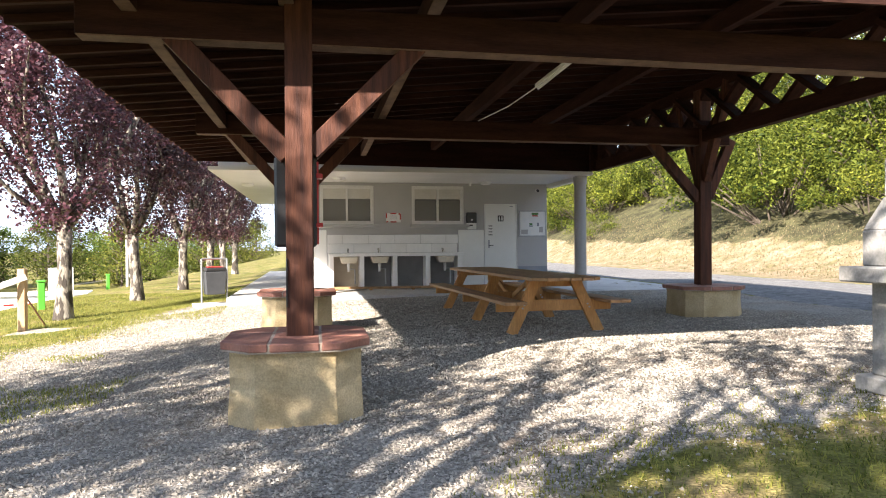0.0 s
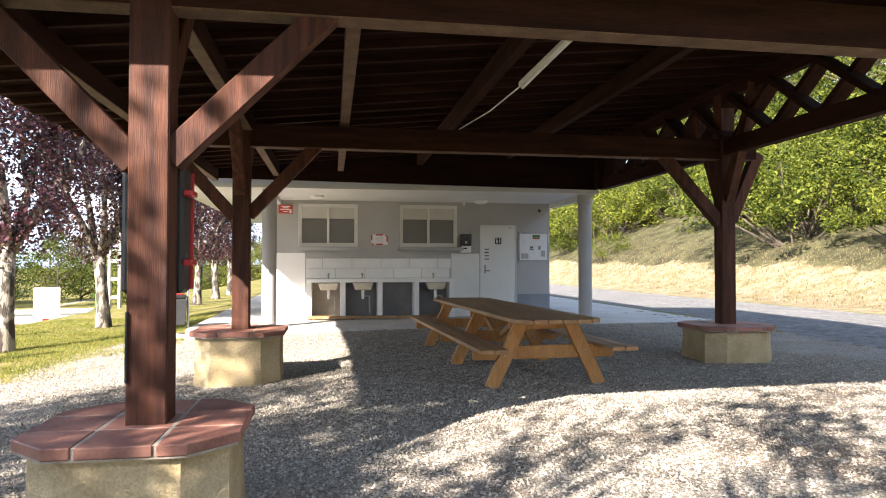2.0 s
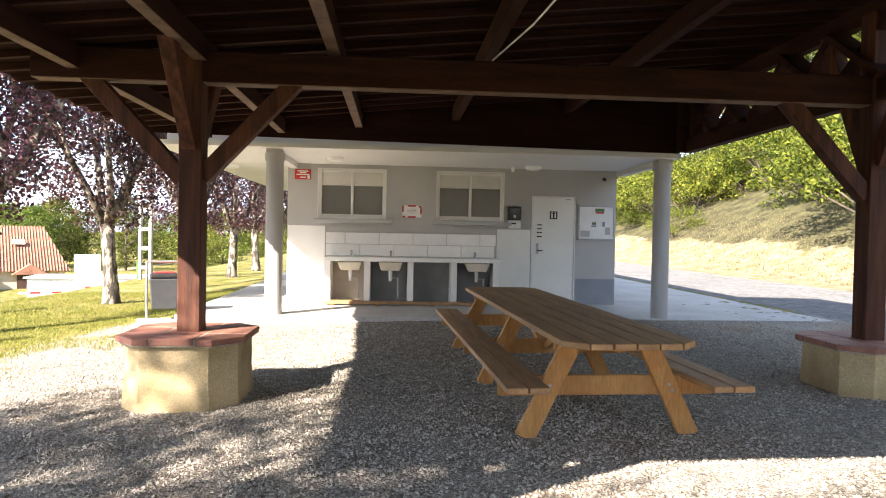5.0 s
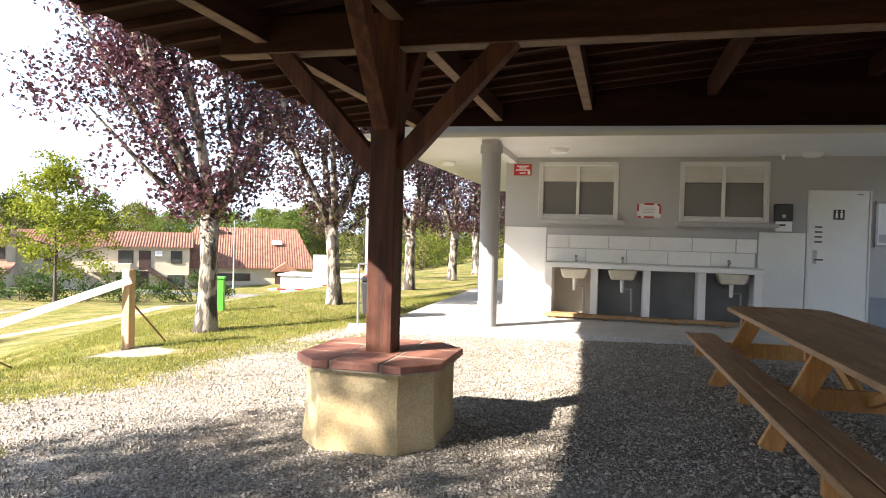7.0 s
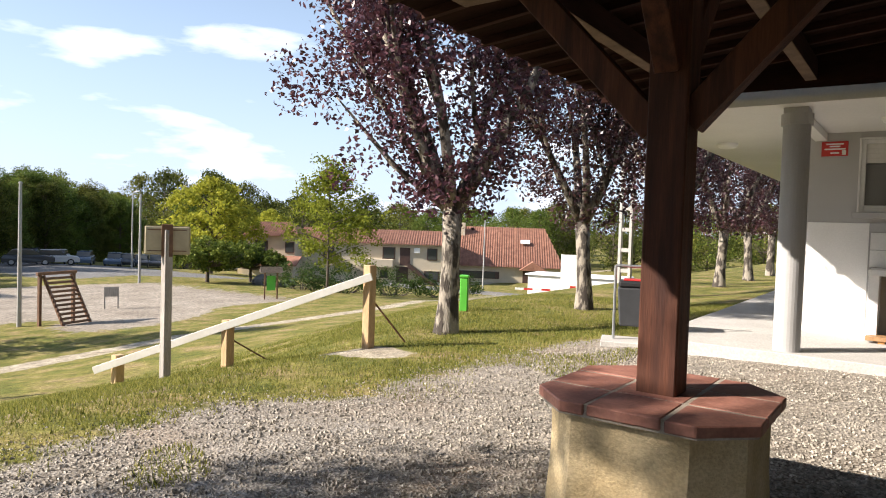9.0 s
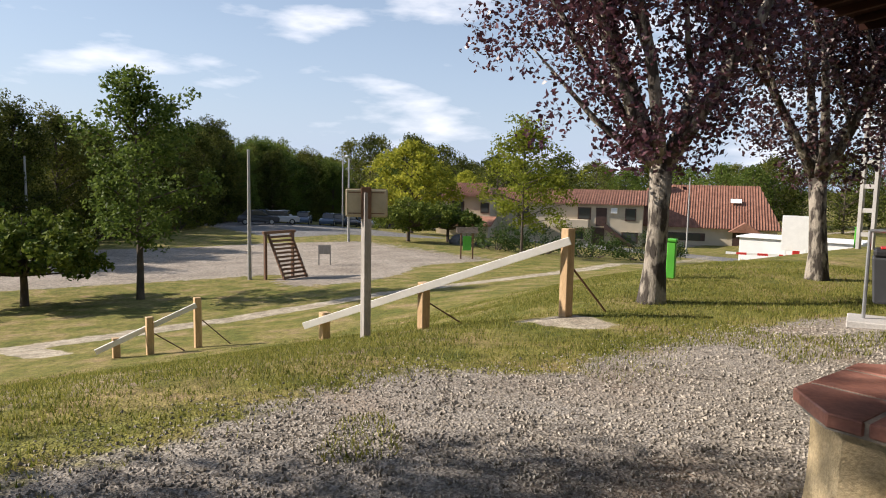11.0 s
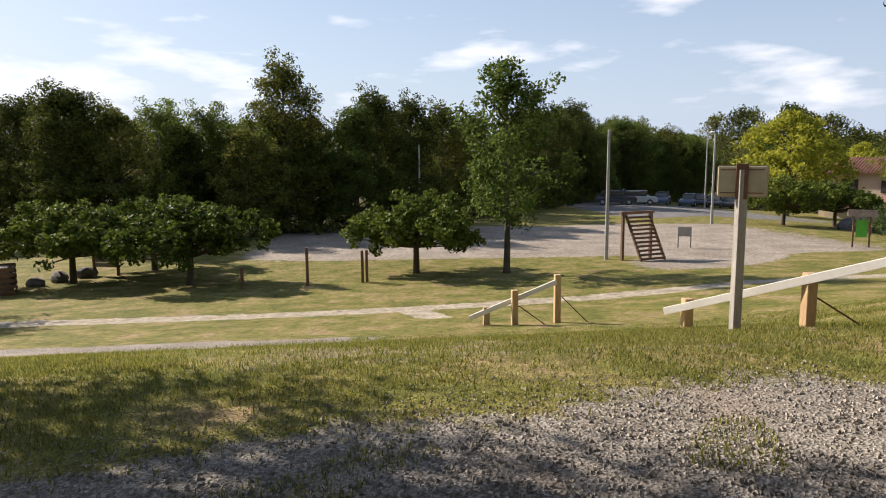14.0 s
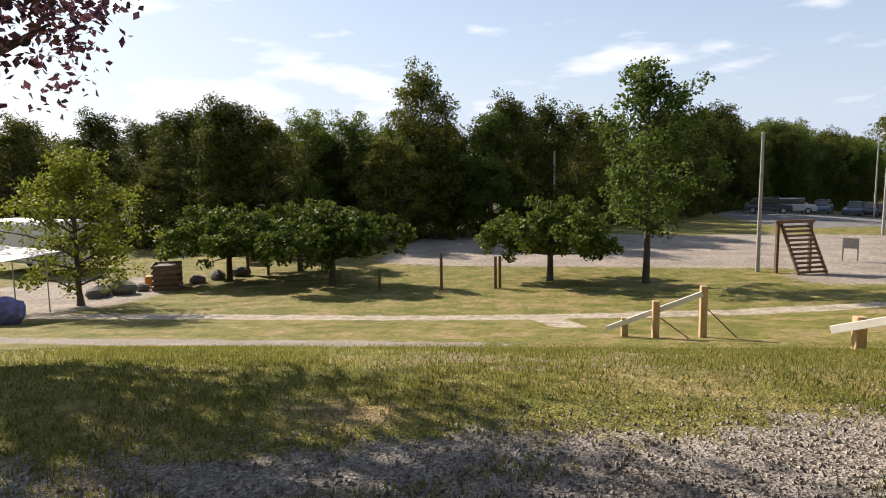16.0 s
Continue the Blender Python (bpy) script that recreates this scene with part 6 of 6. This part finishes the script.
part("skylight", solid([(3.1, -3.2, 5.02), (4.3, -3.2, 5.02), (4.3, -2.6, 5.46), (3.1, -2.6, 5.46), (3.1, -3.3, 5.12), (4.3, -3.3, 5.12), (4.3, -2.7, 5.56), (3.1, -2.7, 5.56)],
                       [(0, 1, 2, 3), (4, 5, 6, 7), (0, 1, 5, 4), (1, 2, 6, 5), (2, 3, 7, 6), (3, 0, 4, 7)]), "white", h3, "pale skylight")
part("chimney", B((-4.6, -1.2, 6.6), (0.9, 0.9, 1.9), bev=0.03), "plaster", h3)
part("porch_roof", solid([(2.9, -7.7, 1.9), (6.3, -7.7, 1.9), (4.6, -7.7, 3.0), (2.9, -4.6, 1.9), (6.3, -4.6, 1.9), (4.6, -4.2, 3.0)], [(0, 1, 2), (3, 5, 4), (0, 2, 5, 3), (1, 4, 5, 2), (0, 3, 4, 1)]), "tile_far", h3, "small gabled tile porch")
house(-96, 70, 40, 12, 9, 4.5, 1.6, "distant house with red tile roof among trees", [(-2, 3, 1.4, 1.2, "w"), (3, 3, 1.4, 1.2, "w")])
for x, y, w in ((-24.7, 58.5, 8.0),):
    ht_ = empty("white_hut", pose(x, y, float(gz(x, y)), 0, 0, 15), "low white cabin with flat roof", "cabin", "white cabins")
    part("cabin_wall", B((0, 0, 1.0), (w, 3.5, 2.0), bev=0.03), "car_white", ht_)
    part("roof_edge", B((0, 0, 2.06), (w + 0.4, 3.9, 0.12), bev=0.02), "white", ht_)

# ---------------- loose gravel and grass ----------------
def scatter(n, x0, x1, y0, y1, keep, seed):
    r = np.random.default_rng(seed)
    x, y = r.uniform(x0, x1, n), r.uniform(y0, y1, n)
    k = keep(x, y, r)
    return x[k], y[k], r


def gravel_keep(x, y, r):
    edge = np.interp(y, [-3, 2, 5, 8, 10.5, 11.5, 14, 16, 20], [-1.4, -1.8, -2.3, -3.1, -3.5, -2.5, -2.7, -2.2, -1.5])
    so = np.interp(x, [-3, 0.5, 1.5, 2.6, 4.5, 9], [1.0, 2.6, 3.6, 4.5, 4.9, 5.6])
    f = sm(-0.8, 0.8, x - edge + r.normal(0, 0.15, len(x))) * sm(-0.9, 0.6, y - so) * (y < 14.72)
    near = np.exp(-np.clip(np.hypot(x - 1.3, (y - 8.0) * 0.8) - 3.0, 0, 9) * 0.22)
    return r.random(len(x)) < f * near


x, y, r = scatter(230000, -4.2, 8.0, 2.2, 14.7, gravel_keep, 21)
n = len(x)
s = (0.005 + 0.0135 * r.random(n) ** 1.6)[:, None]
base = np.array([(1, 0, 0), (-0.5, 0.87, 0), (-0.5, -0.87, 0), (0, 0, 0.8), (0.1, 0.1, -0.6)])
jit = r.uniform(0.6, 1.35, (n, 5, 1))
ang = r.uniform(0, 6.28, n)
ca, sa = np.cos(ang), np.sin(ang)
bx = base[None] * jit * s[:, None]
vx = bx[..., 0] * ca[:, None] - bx[..., 1] * sa[:, None] + x[:, None]
vy = bx[..., 0] * sa[:, None] + bx[..., 1] * ca[:, None] + y[:, None]
vz = bx[..., 2] + gz(x, y)[:, None] + 0.003
v = np.stack([vx, vy, vz], -1).reshape(-1, 3)
f = (np.array([(0, 1, 3), (1, 2, 3), (2, 0, 3), (1, 0, 4), (2, 1, 4), (0, 2, 4)])[None] + 5 * np.arange(n)[:, None, None]).reshape(-1, 3)
thing(raw("gravel", v.tolist(), f.tolist(), "gravel"), "loose crushed grey limestone gravel under the shelter", "gravel", kind="stuff")


def blades(name, n, x0, x1, y0, y1, keep, h0, h1, material, label, seed, wd=0.006):
    x, y, r = scatter(n, x0, x1, y0, y1, keep, seed)
    n = len(x)
    h = r.uniform(h0, h1, n)
    a = r.uniform(0, 6.28, n)
    lean = r.uniform(0.1, 0.9, n) * h
    b = r.uniform(0, 6.28, n)
    w = wd * r.uniform(0.6, 1.4, n)
    z = gz(x, y)
    v = np.stack([np.stack([x - w * np.cos(a), y - w * np.sin(a), z - 0.01], 1), np.stack([x + w * np.cos(a), y + w * np.sin(a), z - 0.01], 1),
                  np.stack([x + lean * np.cos(b), y + lean * np.sin(b), z + h], 1)], 1).reshape(-1, 3)
    f = np.arange(3 * n).reshape(-1, 3)
    return thing(raw(name, v.tolist(), f.tolist(), material), label, "grass", kind="stuff")


def lawn_keep(x, y, r):
    edge = np.interp(y, [-3, 2, 5, 8, 10.5, 11.5, 14, 16, 20], [-1.4, -1.8, -2.3, -3.1, -3.5, -2.5, -2.7, -2.2, -1.5])
    patch = np.array([noise.noise(Vector((a * 0.9, b * 0.9, 0.3))) for a, b in zip(x, y)])
    f = (sm(0.5, -0.5, x - edge + 0.6 * patch) + 0.7 * (patch > 0.14) * (x < -1.1)) * (0.35 + 0.65 * sm(-0.45, 0.1, patch))
    near = np.exp(-np.clip(-x - 4.5, 0, 9) * 0.25)
    return (r.random(len(x)) < f * near) & ~((np.hypot((x + 4.25) / 1.0, (y - 13.3) / 0.6) < 0.8)) & ~((x > -1.2) & (y > 14.7))


blades("grass", 380000, -11, -1.0, 2.0, 22.0, lawn_keep, 0.015, 0.052, "grass", "short patchy lawn grass beside the gravel", 31)


def front_keep(x, y, r):
    so = np.interp(x, [-3, 0.5, 1.5, 2.6, 4.5, 9], [1.0, 2.6, 3.6, 4.5, 4.9, 5.6])
    patch = np.array([noise.noise(Vector((a * 1.1, b * 1.1, 2.3))) for a, b in zip(x, y)])
    return r.random(len(x)) < sm(0.7, -0.4, y - so + 0.9 * patch)


blades("grass", 42000, -1.0, 7.5, 1.6, 6.6, front_keep, 0.015, 0.04, "grass", "thin lawn grass creeping into the gravel", 32)
blades("dry_grass", 30000, 15.0, 24.0, 8.0, 45.0, lambda x, y, r: r.random(len(x)) < sm(15.6, 17.0, x) * sm(22.0, 20.0, x), 0.03, 0.10, "hay", "short dry grass on the bank", 33, 0.02)

pb = empty("panel_board", pose(-27.2, -3.9, float(gz(-27.2, -3.9)), 0, 0, 75), "weathered brown wooden panel board under the mulberry", "notice board")
for x in (-0.55, 0.55):
    part("post", B((x, 0, 0.6), (0.09, 0.09, 1.4)), "brown_wood", pb)
for k in range(5):
    part("board", B((0, 0.03, 0.45 + 0.2 * k), (1.1, 0.03, 0.185)), "grey_wood", pb)
ls = empty("lawn_sign", pose(-29.6, 21.8, float(gz(-29.6, 21.8)), 0, 0, 70), "small grey sign panel on two posts by the pitch", "sign")
for x in (-0.28, 0.28):
    part("post", B((x, 0, 0.45), (0.06, 0.06, 1.0)), "grey_wood", ls)
part("panel", B((0, 0, 0.78), (0.62, 0.04, 0.45)), "grey_wood", ls)

# the valley's things, turned with its ground
for ob in list(scene.objects):
    if ob.parent is None and ob.type in ("EMPTY", "MESH") and ob.matrix_basis.translation.x < -8.0:
        x, y, z = ob.matrix_basis.translation
        u, v = valley(x, y)
        ob.matrix_basis = Matrix.Translation((u, v, z + float(gz(u, v)) - float(gz(x, y)))) @ Matrix.Rotation(math.atan2(VS, VC), 4, "Z") @ Matrix.Translation((-x, -y, -z)) @ ob.matrix_basis
